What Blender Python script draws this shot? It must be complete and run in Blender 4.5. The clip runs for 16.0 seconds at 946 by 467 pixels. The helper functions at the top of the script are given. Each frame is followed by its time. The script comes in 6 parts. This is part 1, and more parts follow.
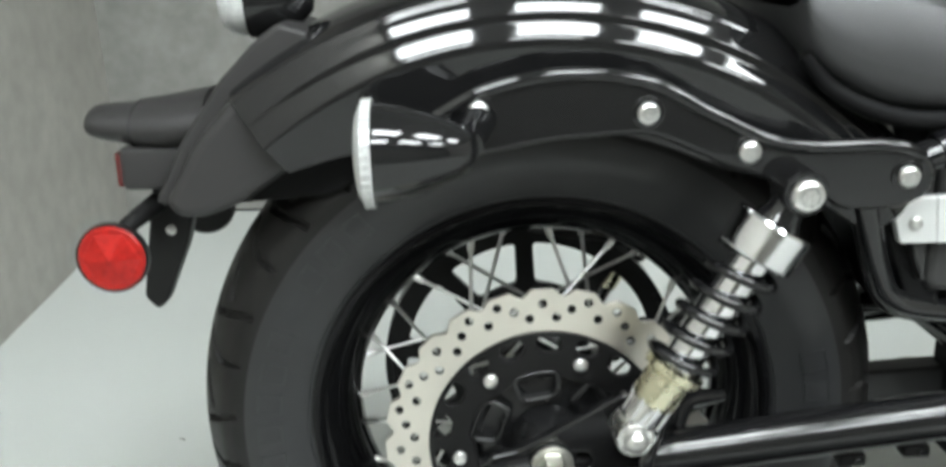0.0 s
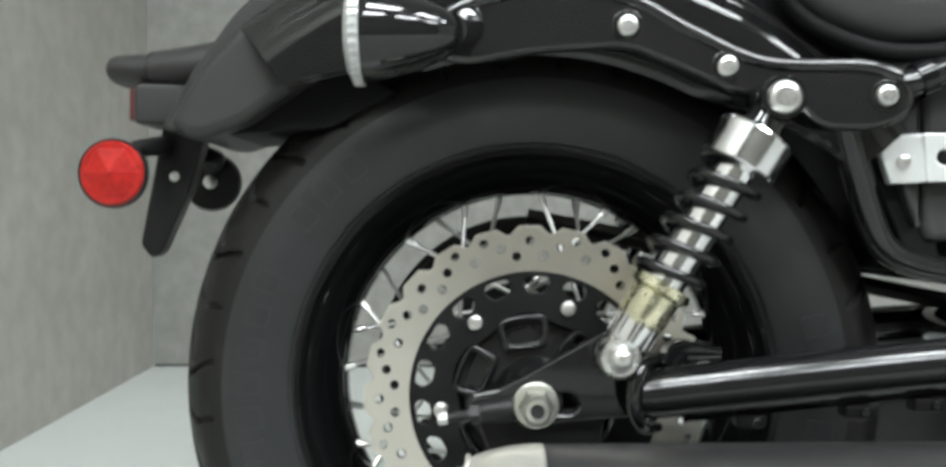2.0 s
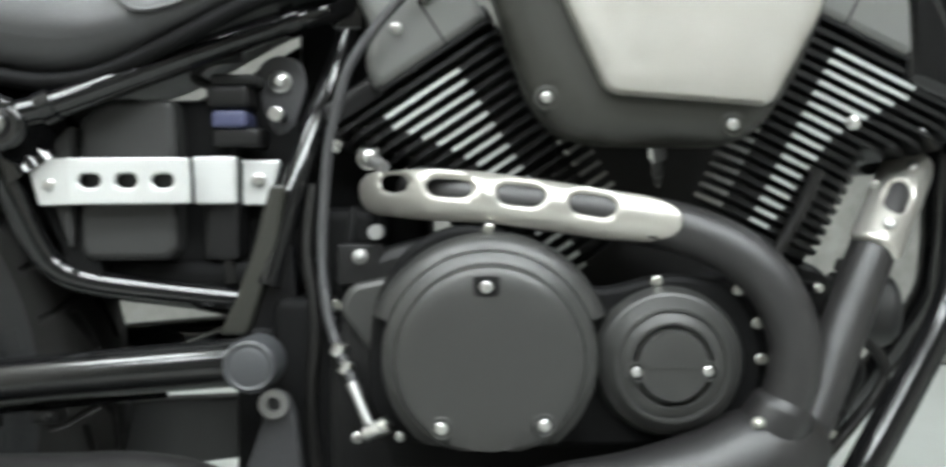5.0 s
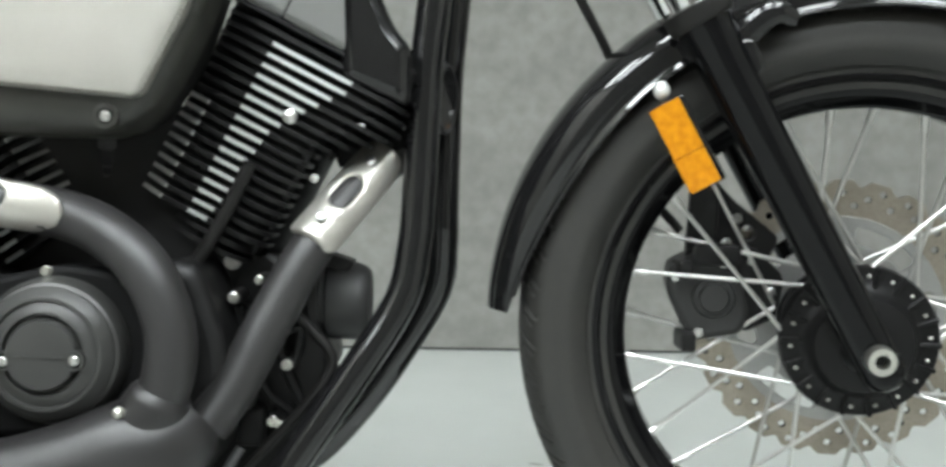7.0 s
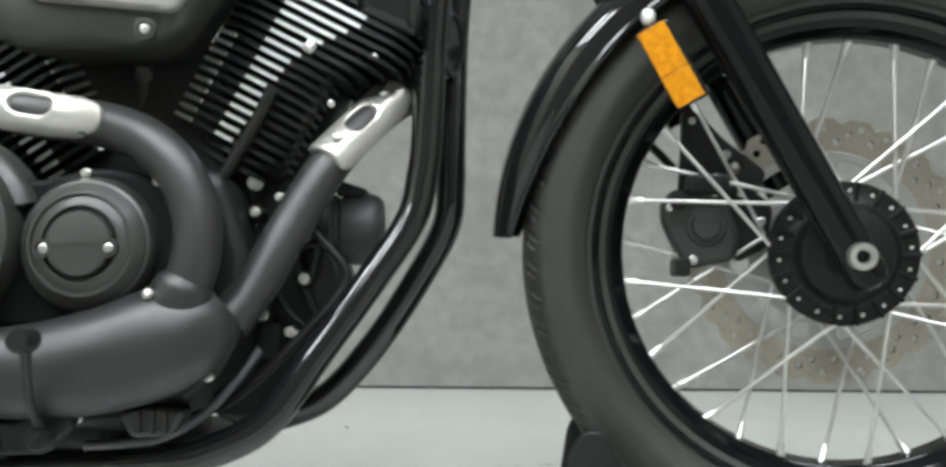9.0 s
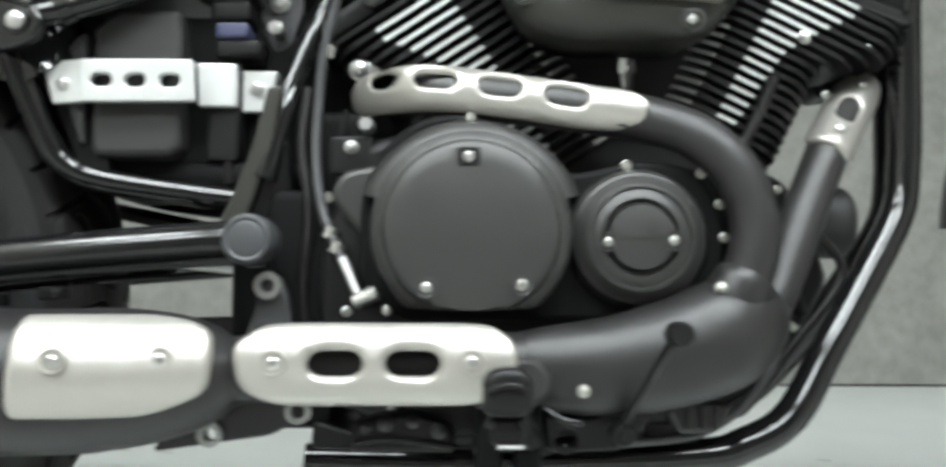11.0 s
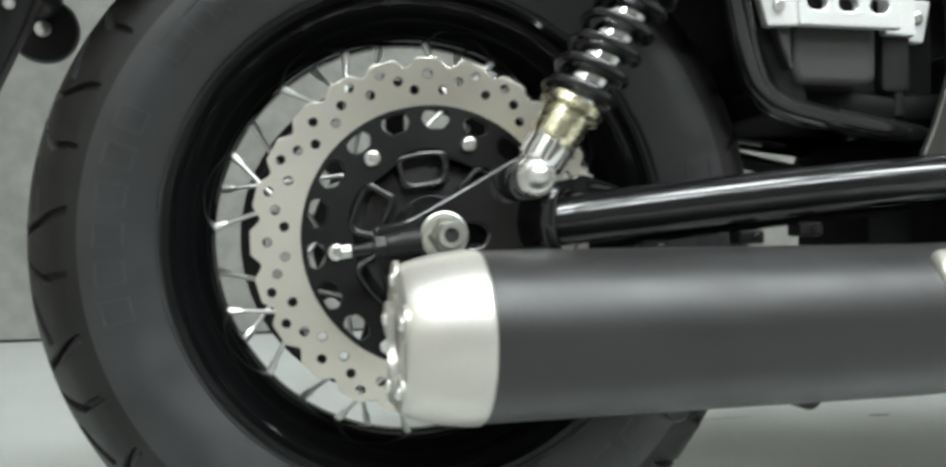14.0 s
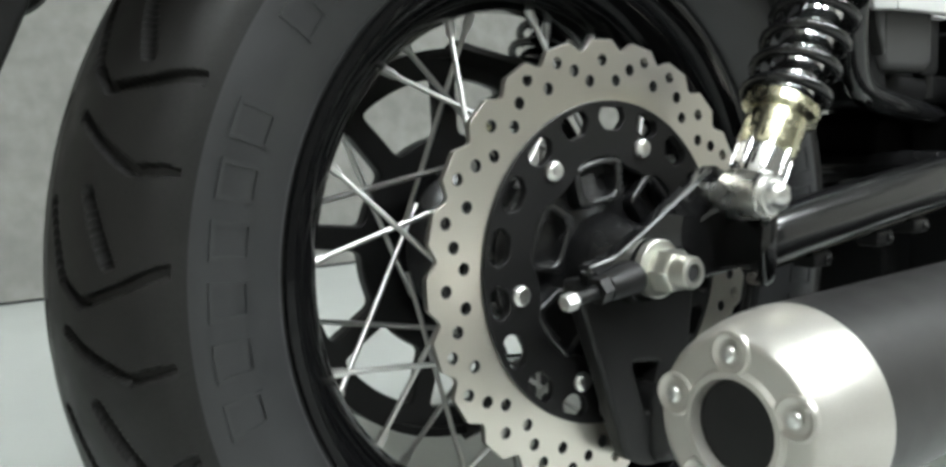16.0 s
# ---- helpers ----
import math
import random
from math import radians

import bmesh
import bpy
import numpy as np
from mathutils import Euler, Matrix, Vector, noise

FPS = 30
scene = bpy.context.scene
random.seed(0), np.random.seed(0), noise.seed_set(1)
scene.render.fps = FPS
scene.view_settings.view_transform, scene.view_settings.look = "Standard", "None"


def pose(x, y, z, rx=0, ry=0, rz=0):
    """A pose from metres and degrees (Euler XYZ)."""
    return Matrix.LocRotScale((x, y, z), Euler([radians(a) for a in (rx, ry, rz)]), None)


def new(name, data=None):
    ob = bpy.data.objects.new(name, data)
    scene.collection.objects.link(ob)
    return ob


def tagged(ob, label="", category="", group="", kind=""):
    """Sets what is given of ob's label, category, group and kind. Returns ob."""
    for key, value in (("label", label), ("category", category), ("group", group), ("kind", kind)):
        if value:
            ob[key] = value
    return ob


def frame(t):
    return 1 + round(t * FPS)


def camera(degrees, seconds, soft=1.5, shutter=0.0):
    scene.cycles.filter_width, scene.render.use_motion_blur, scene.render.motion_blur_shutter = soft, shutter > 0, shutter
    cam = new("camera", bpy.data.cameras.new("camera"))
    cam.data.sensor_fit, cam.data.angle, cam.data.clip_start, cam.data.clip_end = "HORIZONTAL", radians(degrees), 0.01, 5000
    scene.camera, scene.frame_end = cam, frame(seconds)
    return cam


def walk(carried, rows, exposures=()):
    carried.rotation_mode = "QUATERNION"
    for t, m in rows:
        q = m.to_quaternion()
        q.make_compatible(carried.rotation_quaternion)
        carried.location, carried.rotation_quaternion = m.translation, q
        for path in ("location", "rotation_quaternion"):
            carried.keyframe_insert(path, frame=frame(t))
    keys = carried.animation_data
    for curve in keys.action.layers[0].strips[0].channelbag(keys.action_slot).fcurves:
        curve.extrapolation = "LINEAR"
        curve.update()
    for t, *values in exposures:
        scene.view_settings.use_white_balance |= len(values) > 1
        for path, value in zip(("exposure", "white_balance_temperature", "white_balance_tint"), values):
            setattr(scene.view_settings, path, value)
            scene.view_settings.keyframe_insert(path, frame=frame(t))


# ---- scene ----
from mathutils.geometry import delaunay_2d_cdt

cam = camera(54.1, 16.0, soft=3.1, shutter=0.45)
# seconds, eye, yaw, pitch, roll
PATH = [
    (0, -0.0782, -0.7920, 0.7960, -1.21, -20.06, -1.64),
    (0.5, -0.0800, -0.8193, 0.7011, -1.08, -18.48, -1.27),
    (1, -0.0729, -0.8366, 0.6016, -0.32, -13.75, -0.71),
    (1.5, -0.0616, -0.8418, 0.5576, 0.57, -9.14, -0.57),
    (2, -0.0344, -0.8582, 0.5129, 1.32, -3.39, -0.02),
    (2.5, 0.0336, -0.8798, 0.5174, 1.95, -2.11, -0.40),
    (3, 0.1703, -0.8945, 0.5316, 3.41, -2.83, -0.41),
    (3.5, 0.2869, -0.8910, 0.5265, 2.31, -2.81, -0.21),
    (4, 0.4210, -0.8870, 0.5277, 1.96, -3.22, -0.17),
    (4.5, 0.5599, -0.8842, 0.5330, 1.61, -3.61, -0.32),
    (5, 0.6911, -0.8842, 0.5415, 0.53, -4.06, -0.09),
    (5.2, 0.7428, -0.8850, 0.5431, 0.00, -4.06, 0.01),
    (7.3, 1.2148, -0.8951, 0.5558, -1.12, -5.29, 1.06),
    (7.5, 1.2273, -0.9026, 0.5365, -1.07, -4.45, 0.91),
    (8, 1.2512, -0.9286, 0.4767, -0.15, -2.38, 0.81),
    (8.2, 1.2556, -0.9380, 0.4229, 0.45, 0.23, 0.61),
    (10.3, 0.9154, -0.9685, 0.3598, -0.81, 1.65, 0.32),
    (10.5, 0.8605, -0.9566, 0.3649, -0.17, 1.35, 0.21),
    (11, 0.6942, -0.9488, 0.3664, -0.34, 1.26, 0.16),
    (11.5, 0.5423, -0.9369, 0.3657, 0.20, 1.20, 0.05),
    (12, 0.4004, -0.9305, 0.3663, 0.48, 0.95, 0.19),
    (12.5, 0.2610, -0.9217, 0.3616, -0.50, 1.05, 0.30),
    (13, 0.1260, -0.9018, 0.3703, -2.90, -0.13, 0.24),
    (13.5, -0.0069, -0.8715, 0.3651, -7.07, -1.10, 0.05),
    (14, -0.1429, -0.8135, 0.3581, -13.17, -2.34, 0.01),
    (14.5, -0.2634, -0.7228, 0.3668, -20.46, -3.98, -0.31),
    (15, -0.3529, -0.6193, 0.3831, -28.07, -5.03, -0.78),
    (15.5, -0.4046, -0.5446, 0.4069, -33.30, -6.45, -0.23),
    (16, -0.4440, -0.4953, 0.4330, -37.18, -8.22, 0.10),
]


def stand(x, y, z, yaw, pitch, roll):
    return pose(x, y, z) @ pose(0, 0, 0, 0, 0, yaw) @ pose(0, 0, 0, 90 + pitch) @ pose(0, 0, 0, 0, 0, roll)


walk(cam, [(t, stand(*row)) for t, *row in PATH])
scene.view_settings.exposure = 0.0

# ---- light: closed room, lit by ceiling panels ----
world = bpy.data.worlds.new("room_dark")
scene.world = world
world.use_nodes = True
world.node_tree.nodes["Background"].inputs[0].default_value = (0.02, 0.02, 0.02, 1)
world.node_tree.nodes["Background"].inputs[1].default_value = 0.1
PANEL_STRENGTH = 41.0
PANELS = [(x, y) for y in (-1.15, -2.35) for x in (-0.594, 0.336, 1.265, 2.195)]
PANEL_SIZE = (0.60, 0.46)
CEILING = 2.6
X0, X1, Y0, Y1 = -0.965, 3.6, -3.6, 1.63


# ---- materials ----
def material(name, color, rough=0.5, metal=0.0, grain=0.0, grain_scale=200.0, stain=0.0, stain_scale=6.0, bump=0.0, bump_scale=300.0,
             coat=0.0, rough_var=0.0, stretch=(1, 1, 1), tint=None, coat_rough=0.03, spec=0.5):
    m = bpy.data.materials.new(name)
    m.use_nodes = True
    nt = m.node_tree
    n, link = nt.nodes, nt.links.new
    b = n["Principled BSDF"]
    b.inputs["Base Color"].default_value = (*color, 1)
    b.inputs["Roughness"].default_value = rough
    b.inputs["Metallic"].default_value = metal
    b.inputs["Coat Weight"].default_value = coat
    b.inputs["Specular IOR Level"].default_value = spec
    b.inputs["Coat Roughness"].default_value = coat_rough
    tc = n.new("ShaderNodeTexCoord")
    mp = n.new("ShaderNodeMapping")
    mp.inputs["Scale"].default_value = stretch
    link(tc.outputs["Object"], mp.inputs["Vector"])

    def tex(scale, detail=4.0):
        t = n.new("ShaderNodeTexNoise")
        t.inputs["Scale"].default_value = scale
        t.inputs["Detail"].default_value = detail
        link(mp.outputs[0], t.inputs["Vector"])
        return t

    last = None
    if grain or stain:
        other = tint or tuple(c * 0.45 for c in color)
        base = None
        for amount, scale in ((stain, stain_scale), (grain, grain_scale)):
            if not amount:
                continue
            t = tex(scale)
            r = n.new("ShaderNodeMapRange")
            r.inputs["From Min"].default_value, r.inputs["From Max"].default_value = 0.35, 0.68
            r.inputs["To Min"].default_value, r.inputs["To Max"].default_value = 0.0, amount
            link(t.outputs["Fac"], r.inputs["Value"])
            mix = n.new("ShaderNodeMix")
            mix.data_type = "RGBA"
            mix.inputs[6].default_value = (*color, 1)
            mix.inputs[7].default_value = (*other, 1)
            link(r.outputs[0], mix.inputs[0])
            if last:
                link(last, mix.inputs[6])
            last = mix.outputs[2]
        link(last, b.inputs["Base Color"])
    if rough_var:
        t = tex(stain_scale * 3)
        r = n.new("ShaderNodeMapRange")
        r.inputs["From Min"].default_value, r.inputs["From Max"].default_value = 0.3, 0.7
        r.inputs["To Min"].default_value, r.inputs["To Max"].default_value = max(rough - rough_var, 0.02), rough + rough_var
        link(t.outputs["Fac"], r.inputs["Value"])
        link(r.outputs[0], b.inputs["Roughness"])
    if bump:
        t = tex(bump_scale, 6.0)
        bp = n.new("ShaderNodeBump")
        bp.inputs["Strength"].default_value = bump
        bp.inputs["Distance"].default_value = 0.001
        link(t.outputs["Fac"], bp.inputs["Height"])
        link(bp.outputs[0], b.inputs["Normal"])
    return m


GLOSS = material("black_lacquer", (0.0075, 0.0075, 0.0078), 0.06, coat=0.12, rough_var=0.015, stain_scale=20)
FRAME = material("black_powder_coat", (0.0045, 0.0045, 0.0052), 0.12, coat=0.25, spec=0.36, rough_var=0.04, stain_scale=30, bump=0.05, bump_scale=900, coat_rough=0.1)
SATIN = material("satin_black_exhaust_paint", (0.0141, 0.0133, 0.0135), 0.43, spec=0.52, grain=0.25, grain_scale=900, rough_var=0.05, bump=0.06, bump_scale=1500, stain=0.15, stain_scale=9)
# Paler copy of SATIN: stronger light on the header pipes, put into colour.
HEADER = material("satin_black_lit_pipe", (0.0225, 0.0215, 0.0215), 0.42, spec=0.45, grain=0.25, grain_scale=900, rough_var=0.05, bump=0.06, bump_scale=1500, stain=0.15, stain_scale=9)
PLASTIC = material("dark_grey_plastic", (0.029, 0.029, 0.0285), 0.5, spec=0.35, grain=0.3, grain_scale=1200, bump=0.12, bump_scale=2200, stain=0.15, stain_scale=14)
TAILGREY = material("dark_grained_plastic", (0.026, 0.025, 0.0248), 0.5, spec=0.35, grain=0.3, grain_scale=1200, bump=0.12, bump_scale=2200)
COVER = material("dark_grey_engine_paint", (0.0470, 0.0470, 0.0448), 0.38, metal=0.25, grain=0.3, grain_scale=1500, bump=0.05, bump_scale=2500, rough_var=0.06, stain=0.15, stain_scale=12)
# Blacker than BLACK: the shade of recessed parts is put into the colour.
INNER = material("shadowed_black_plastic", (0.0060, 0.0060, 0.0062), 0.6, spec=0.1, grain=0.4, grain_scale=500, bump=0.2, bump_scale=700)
BLACK = material("black_casting", (0.0098, 0.0097, 0.0098), 0.42, spec=0.25, grain=0.4, grain_scale=700, bump=0.15, bump_scale=1200, rough_var=0.1)
RUBBER = material("black_rubber", (0.0050, 0.0048, 0.0046), 0.44, spec=0.27, grain=0.35, grain_scale=600, stain=0.35, stain_scale=18, bump=0.1, bump_scale=1200, rough_var=0.07, tint=(0.0145, 0.0138, 0.0128))
HOSE = material("grey_rubber_hose", (0.045, 0.045, 0.047), 0.5, grain=0.3, grain_scale=500, bump=0.1, bump_scale=900)
SILVER = material("matte_silver_paint", (0.50, 0.485, 0.445), 0.36, metal=0.68, grain=0.12, grain_scale=1400, rough_var=0.05, stain=0.06, stain_scale=16)
ALLOY = material("cast_aluminium", (0.42, 0.42, 0.41), 0.42, metal=0.8, grain=0.3, grain_scale=900, bump=0.1, bump_scale=1500)
CHROME = material("chrome", (0.78, 0.78, 0.79), 0.14, metal=1.0, rough_var=0.03, stain_scale=30)
ZINC = material("zinc_plated_steel", (0.74, 0.74, 0.72), 0.28, metal=1.0, rough_var=0.05, stain_scale=20, grain=0.1, grain_scale=120)
NUT = material("dull_zinc_steel", (0.60, 0.60, 0.55), 0.36, metal=1.0, grain=0.1, grain_scale=260)
SPOKE = material("bright_spoke_steel", (0.62, 0.62, 0.60), 0.30, metal=0.95, stain=0.12, stain_scale=9)
# Front disc is seen backlit; its shade is put into the colour.
DARKDISC = material("shaded_disc_steel", (0.40, 0.36, 0.30), 0.40, metal=0.85, grain=0.3, grain_scale=300, stain=0.3, stain_scale=25)
HUB = material("semi_gloss_black_hub_paint", (0.0085, 0.0085, 0.0088), 0.22, spec=0.45, grain=0.3, grain_scale=700, bump=0.06, bump_scale=900, rough_var=0.06, stain_scale=25)
CASTDARK = material("dull_black_wheel_casting", (0.0062, 0.0061, 0.0062), 0.40, spec=0.2, grain=0.4, grain_scale=700, bump=0.15, bump_scale=1200, rough_var=0.1)
ARMBLACK = material("black_swing_arm_enamel", (0.0065, 0.0065, 0.0068), 0.17, spec=0.55, rough_var=0.04, stain_scale=18, bump=0.03, bump_scale=500)
FORKBLACK = material("black_fork_lacquer", (0.0040, 0.0040, 0.0043), 0.09, spec=0.20, rough_var=0.03, stain_scale=25)
YELLOW_ZINC = material("yellow_zinc_steel", (0.74, 0.71, 0.52), 0.24, metal=1.0, rough_var=0.08, stain_scale=50, stain=0.3)
STEEL = material("brushed_disc_steel", (0.675, 0.645, 0.58), 0.29, metal=0.95, stain=0.06, stain_scale=9)
tangent = STEEL.node_tree.nodes.new("ShaderNodeTangent")
tangent.direction_type, tangent.axis = "RADIAL", "Y"
STEEL.node_tree.links.new(tangent.outputs[0], STEEL.node_tree.nodes["Principled BSDF"].inputs["Tangent"])
STEEL.node_tree.nodes["Principled BSDF"].inputs["Anisotropic"].default_value = 0.6
FINEDGE = material("machined_fin_edge", (0.64, 0.67, 0.66), 0.38, metal=0.7, grain=0.3, grain_scale=800)
OLIVE = material("olive_black_plastic", (0.024, 0.024, 0.0195), 0.42, grain=0.25, grain_scale=1500, bump=0.06, bump_scale=2500, rough_var=0.05, stain=0.12, stain_scale=10)
SIDEWALL = material("grey_black_sidewall_rubber", (0.0074, 0.0078, 0.0085), 0.42, spec=0.54, grain=0.3, grain_scale=700, stain=0.4, stain_scale=14, bump=0.08, bump_scale=1400, rough_var=0.08, tint=(0.0155, 0.0164, 0.0176))
# Paler than the sidewall: light on the raised edges is put into the colour.
MARK = material("edge_lit_raised_rubber", (0.0105, 0.0110, 0.0118), 0.45, spec=0.6, grain=0.3, grain_scale=700, bump=0.08, bump_scale=1400, tint=(0.019, 0.0195, 0.020))
SIDEWALL.node_tree.nodes["Principled BSDF"].inputs["Sheen Weight"].default_value = 0.15
SIDEWALL.node_tree.nodes["Principled BSDF"].inputs["Sheen Roughness"].default_value = 0.45
ROCKER = material("grey_rocker_paint", (0.150, 0.151, 0.143), 0.42, metal=0.25, grain=0.3, grain_scale=1500, bump=0.05, bump_scale=2500, rough_var=0.06, stain=0.15, stain_scale=12)
STRAP = material("bright_silver_paint", (0.66, 0.67, 0.66), 0.34, metal=0.45, grain=0.1, grain_scale=1400, rough_var=0.05, stain=0.06, stain_scale=16)
DUSTY = material("dusty_black_rubber", (0.0175, 0.0172, 0.0162), 0.50, spec=0.45, grain=0.4, grain_scale=260, stain=0.6, stain_scale=22, bump=0.1, bump_scale=1200, tint=(0.026, 0.0248, 0.0215))
LEATHER = material("black_seat_vinyl", (0.024, 0.024, 0.025), 0.46, spec=0.75, grain=0.3, grain_scale=500, bump=0.25, bump_scale=900, rough_var=0.06)
RED = material("red_reflector_plastic", (0.36, 0.014, 0.010), 0.30, coat=0.0, spec=0.3, grain=0.8, grain_scale=160, tint=(0.20, 0.005, 0.005))
DARKRED = material("dull_red_lens", (0.07, 0.014, 0.013), 0.2, coat=0.3, grain=0.3, grain_scale=200)
AMBER = material("amber_reflector_plastic", (0.50, 0.20, 0.005), 0.22, spec=0.4, grain=0.6, grain_scale=150, tint=(0.30, 0.10, 0.002))
LENS = material("clear_ribbed_lens", (0.46, 0.47, 0.46), 0.15, coat=0.6, grain=0.4, grain_scale=300)
CAPGREY = material("grey_rubber_cap", (0.05, 0.052, 0.056), 0.5, grain=0.3, grain_scale=700, bump=0.1, bump_scale=1200)
BLUEGREY = material("blue_grey_connector", (0.05, 0.055, 0.11), 0.4, grain=0.3, grain_scale=400)
FLOOR = material("pale_painted_floor", (0.60, 0.625, 0.60), 0.42, grain=0.05, grain_scale=240, stain=0.12, stain_scale=2.2, rough_var=0.08, bump=0.05, bump_scale=160, tint=(0.44, 0.455, 0.435))
# Unseen front floor, dimmed to cut the light bounced up at the bike.
DIMFLOOR = material("dimmed_front_floor", (0.33, 0.335, 0.32), 0.5, grain=0.1, grain_scale=240, stain=0.3, stain_scale=2.2, rough_var=0.08, bump=0.05, bump_scale=160, tint=(0.23, 0.235, 0.225))
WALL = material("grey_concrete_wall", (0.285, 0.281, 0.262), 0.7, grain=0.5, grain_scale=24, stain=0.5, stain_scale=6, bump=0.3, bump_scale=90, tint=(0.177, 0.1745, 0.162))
# Brighter copy of WALL: stronger light on the side wall, put into the colour.
SIDELIT = material("lit_concrete_wall", (0.415, 0.403, 0.367), 0.7, grain=0.5, grain_scale=22, stain=0.45, stain_scale=5, bump=0.3, bump_scale=90, tint=(0.285, 0.277, 0.250))
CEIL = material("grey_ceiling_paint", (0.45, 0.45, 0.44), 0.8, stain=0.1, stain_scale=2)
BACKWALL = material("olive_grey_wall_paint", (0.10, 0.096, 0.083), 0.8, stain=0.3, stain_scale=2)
DARK = material("dark_gap", (0.01, 0.01, 0.01), 0.8)
# Dark tone for bolt recesses: the shade inside is put into the colour.
SOCKET = material("shaded_bolt_socket", (0.10, 0.10, 0.095), 0.5, metal=0.6)
SCUFF = material("dark_floor_scuff", (0.16, 0.165, 0.15), 0.7, grain=0.6, grain_scale=300, tint=(0.5, 0.51, 0.47))
LAMP = bpy.data.materials.new("lamp_diffuser")
LAMP.use_nodes = True
LAMP.node_tree.nodes["Principled BSDF"].inputs["Emission Color"].default_value = (0.935, 1.0, 1.015, 1)
LAMP.node_tree.nodes["Principled BSDF"].inputs["Emission Strength"].default_value = PANEL_STRENGTH


# ---- mesh tools ----
def finish(name, bm, mat, parent=None, label="", sharp=40, weld=True):
    """Link a bmesh as one smooth-shaded mesh object."""
    if weld:
        bmesh.ops.remove_doubles(bm, verts=bm.verts, dist=1e-6)
    bmesh.ops.recalc_face_normals(bm, faces=bm.faces)
    me = bpy.data.meshes.new(name)
    bm.to_mesh(me)
    bm.free()
    return link_mesh(name, me, mat, parent, label, sharp)


def link_mesh(name, me, mat, parent=None, label="", sharp=40):
    if mat and not me.materials:
        me.materials.append(mat)
    flat = [p.index for p in me.polygons if p.select]
    me.shade_smooth()
    me.set_sharp_from_angle(angle=radians(sharp))
    for k in flat:
        me.polygons[k].use_smooth = False
        me.polygons[k].select = False
    ob = new(name, me)
    ob.parent = parent
    if len(me.polygons) < 20000:
        even = ob.modifiers.new("even_normals", "WEIGHTED_NORMAL")
        even.keep_sharp = True
    if label:
        tagged(ob, label)
    return ob


def part(name, bm, mat, parent, label="", sharp=40):
    return finish(name, bm, mat, parent, label, sharp)


def spline(points, n=8):
    """Catmull-Rom through tuples of any length."""
    p = [np.array(q, float) for q in points]
    if len(p) < 3:
        return [p[0] + (p[1] - p[0]) * i / n for i in range(n + 1)]
    p = [2 * p[0] - p[1]] + p + [2 * p[-1] - p[-2]]
    out = []
    for i in range(1, len(p) - 2):
        a, b, c, d = p[i - 1:i + 3]
        for k in range(n):
            t = k / n
            out.append(0.5 * (2 * b + (c - a) * t + (2 * a - 5 * b + 4 * c - d) * t * t + (3 * b - a - 3 * c + d) * t ** 3))
    out.append(p[-2])
    return out


def sweep(bm, points, radius, sides=16, n=8, smooth=True, squash=None, caps=True):
    """A tube along points; radius a number or one per given point. squash: scale of the section along y."""
    if np.isscalar(radius):
        radius = [radius] * len(points)
    rows = [(*q, r) for q, r in zip(points, radius)]
    rows = spline(rows, n) if smooth else [np.array(r, float) for r in rows]
    path = [Vector([float(c) for c in r[:3]]) for r in rows]
    tang = [(path[min(i + 1, len(path) - 1)] - path[max(i - 1, 0)]).normalized() for i in range(len(path))]
    side = Vector((0, 1, 0))
    if abs(tang[0].dot(side)) > 0.9:
        side = Vector((0, 0, 1))
    rings = []
    for p, t, r in zip(path, tang, rows):
        side = (side - t * side.dot(t)).normalized()
        up = t.cross(side)
        ring = []
        for k in range(sides):
            a = 2 * math.pi * k / sides
            ring.append(bm.verts.new(p + float(r[3]) * ((squash or 1) * math.cos(a) * side + math.sin(a) * up)))
        rings.append(ring)
    for a, b in zip(rings, rings[1:]):
        for k in range(sides):
            bm.faces.new((a[k], a[(k + 1) % sides], b[(k + 1) % sides], b[k]))
    if caps:
        bm.faces.new(rings[0][::-1])
        bm.faces.new(rings[-1])
    return bm


def tube(points, radius, **kw):
    return sweep(bmesh.new(), points, radius, **kw)


def lathe(bm, profile, center=(0, 0, 0), seg=48, axis="y", closed=False, arc=None):
    """Turn a profile of (radius, along) about an axis through center."""
    c = Vector(center)
    full = arc is None
    a0, a1 = (0, 2 * math.pi) if full else (radians(arc[0]), radians(arc[1]))
    count = seg if full else seg + 1
    rings = []
    for r, h in profile:
        ring = []
        for k in range(count):
            a = a0 + (a1 - a0) * k / seg
            u, v = r * math.cos(a), r * math.sin(a)
            p = {"y": (u, h, v), "x": (h, u, v), "z": (u, v, h)}[axis]
            ring.append(bm.verts.new(c + Vector(p)))
        rings.append(ring)
    pairs = list(zip(rings, rings[1:])) + ([(rings[-1], rings[0])] if closed else [])
    for a, b in pairs:
        for k in range(seg):
            j = (k + 1) % count
            bm.faces.new((a[k], a[j], b[j], b[k]))
    if full and not closed:
        for ring, (r, h) in ((rings[0], profile[0]), (rings[-1], profile[-1])):
            if r > 1e-5:
                bm.faces.new(ring)
    elif not full and closed:
        bm.faces.new([r[0] for r in rings])
        bm.faces.new([r[-1] for r in rings])
    return bm


def turned(profile, center=(0, 0, 0), seg=48, axis="y", closed=False, arc=None):
    return lathe(bmesh.new(), profile, center, seg, axis, closed, arc)


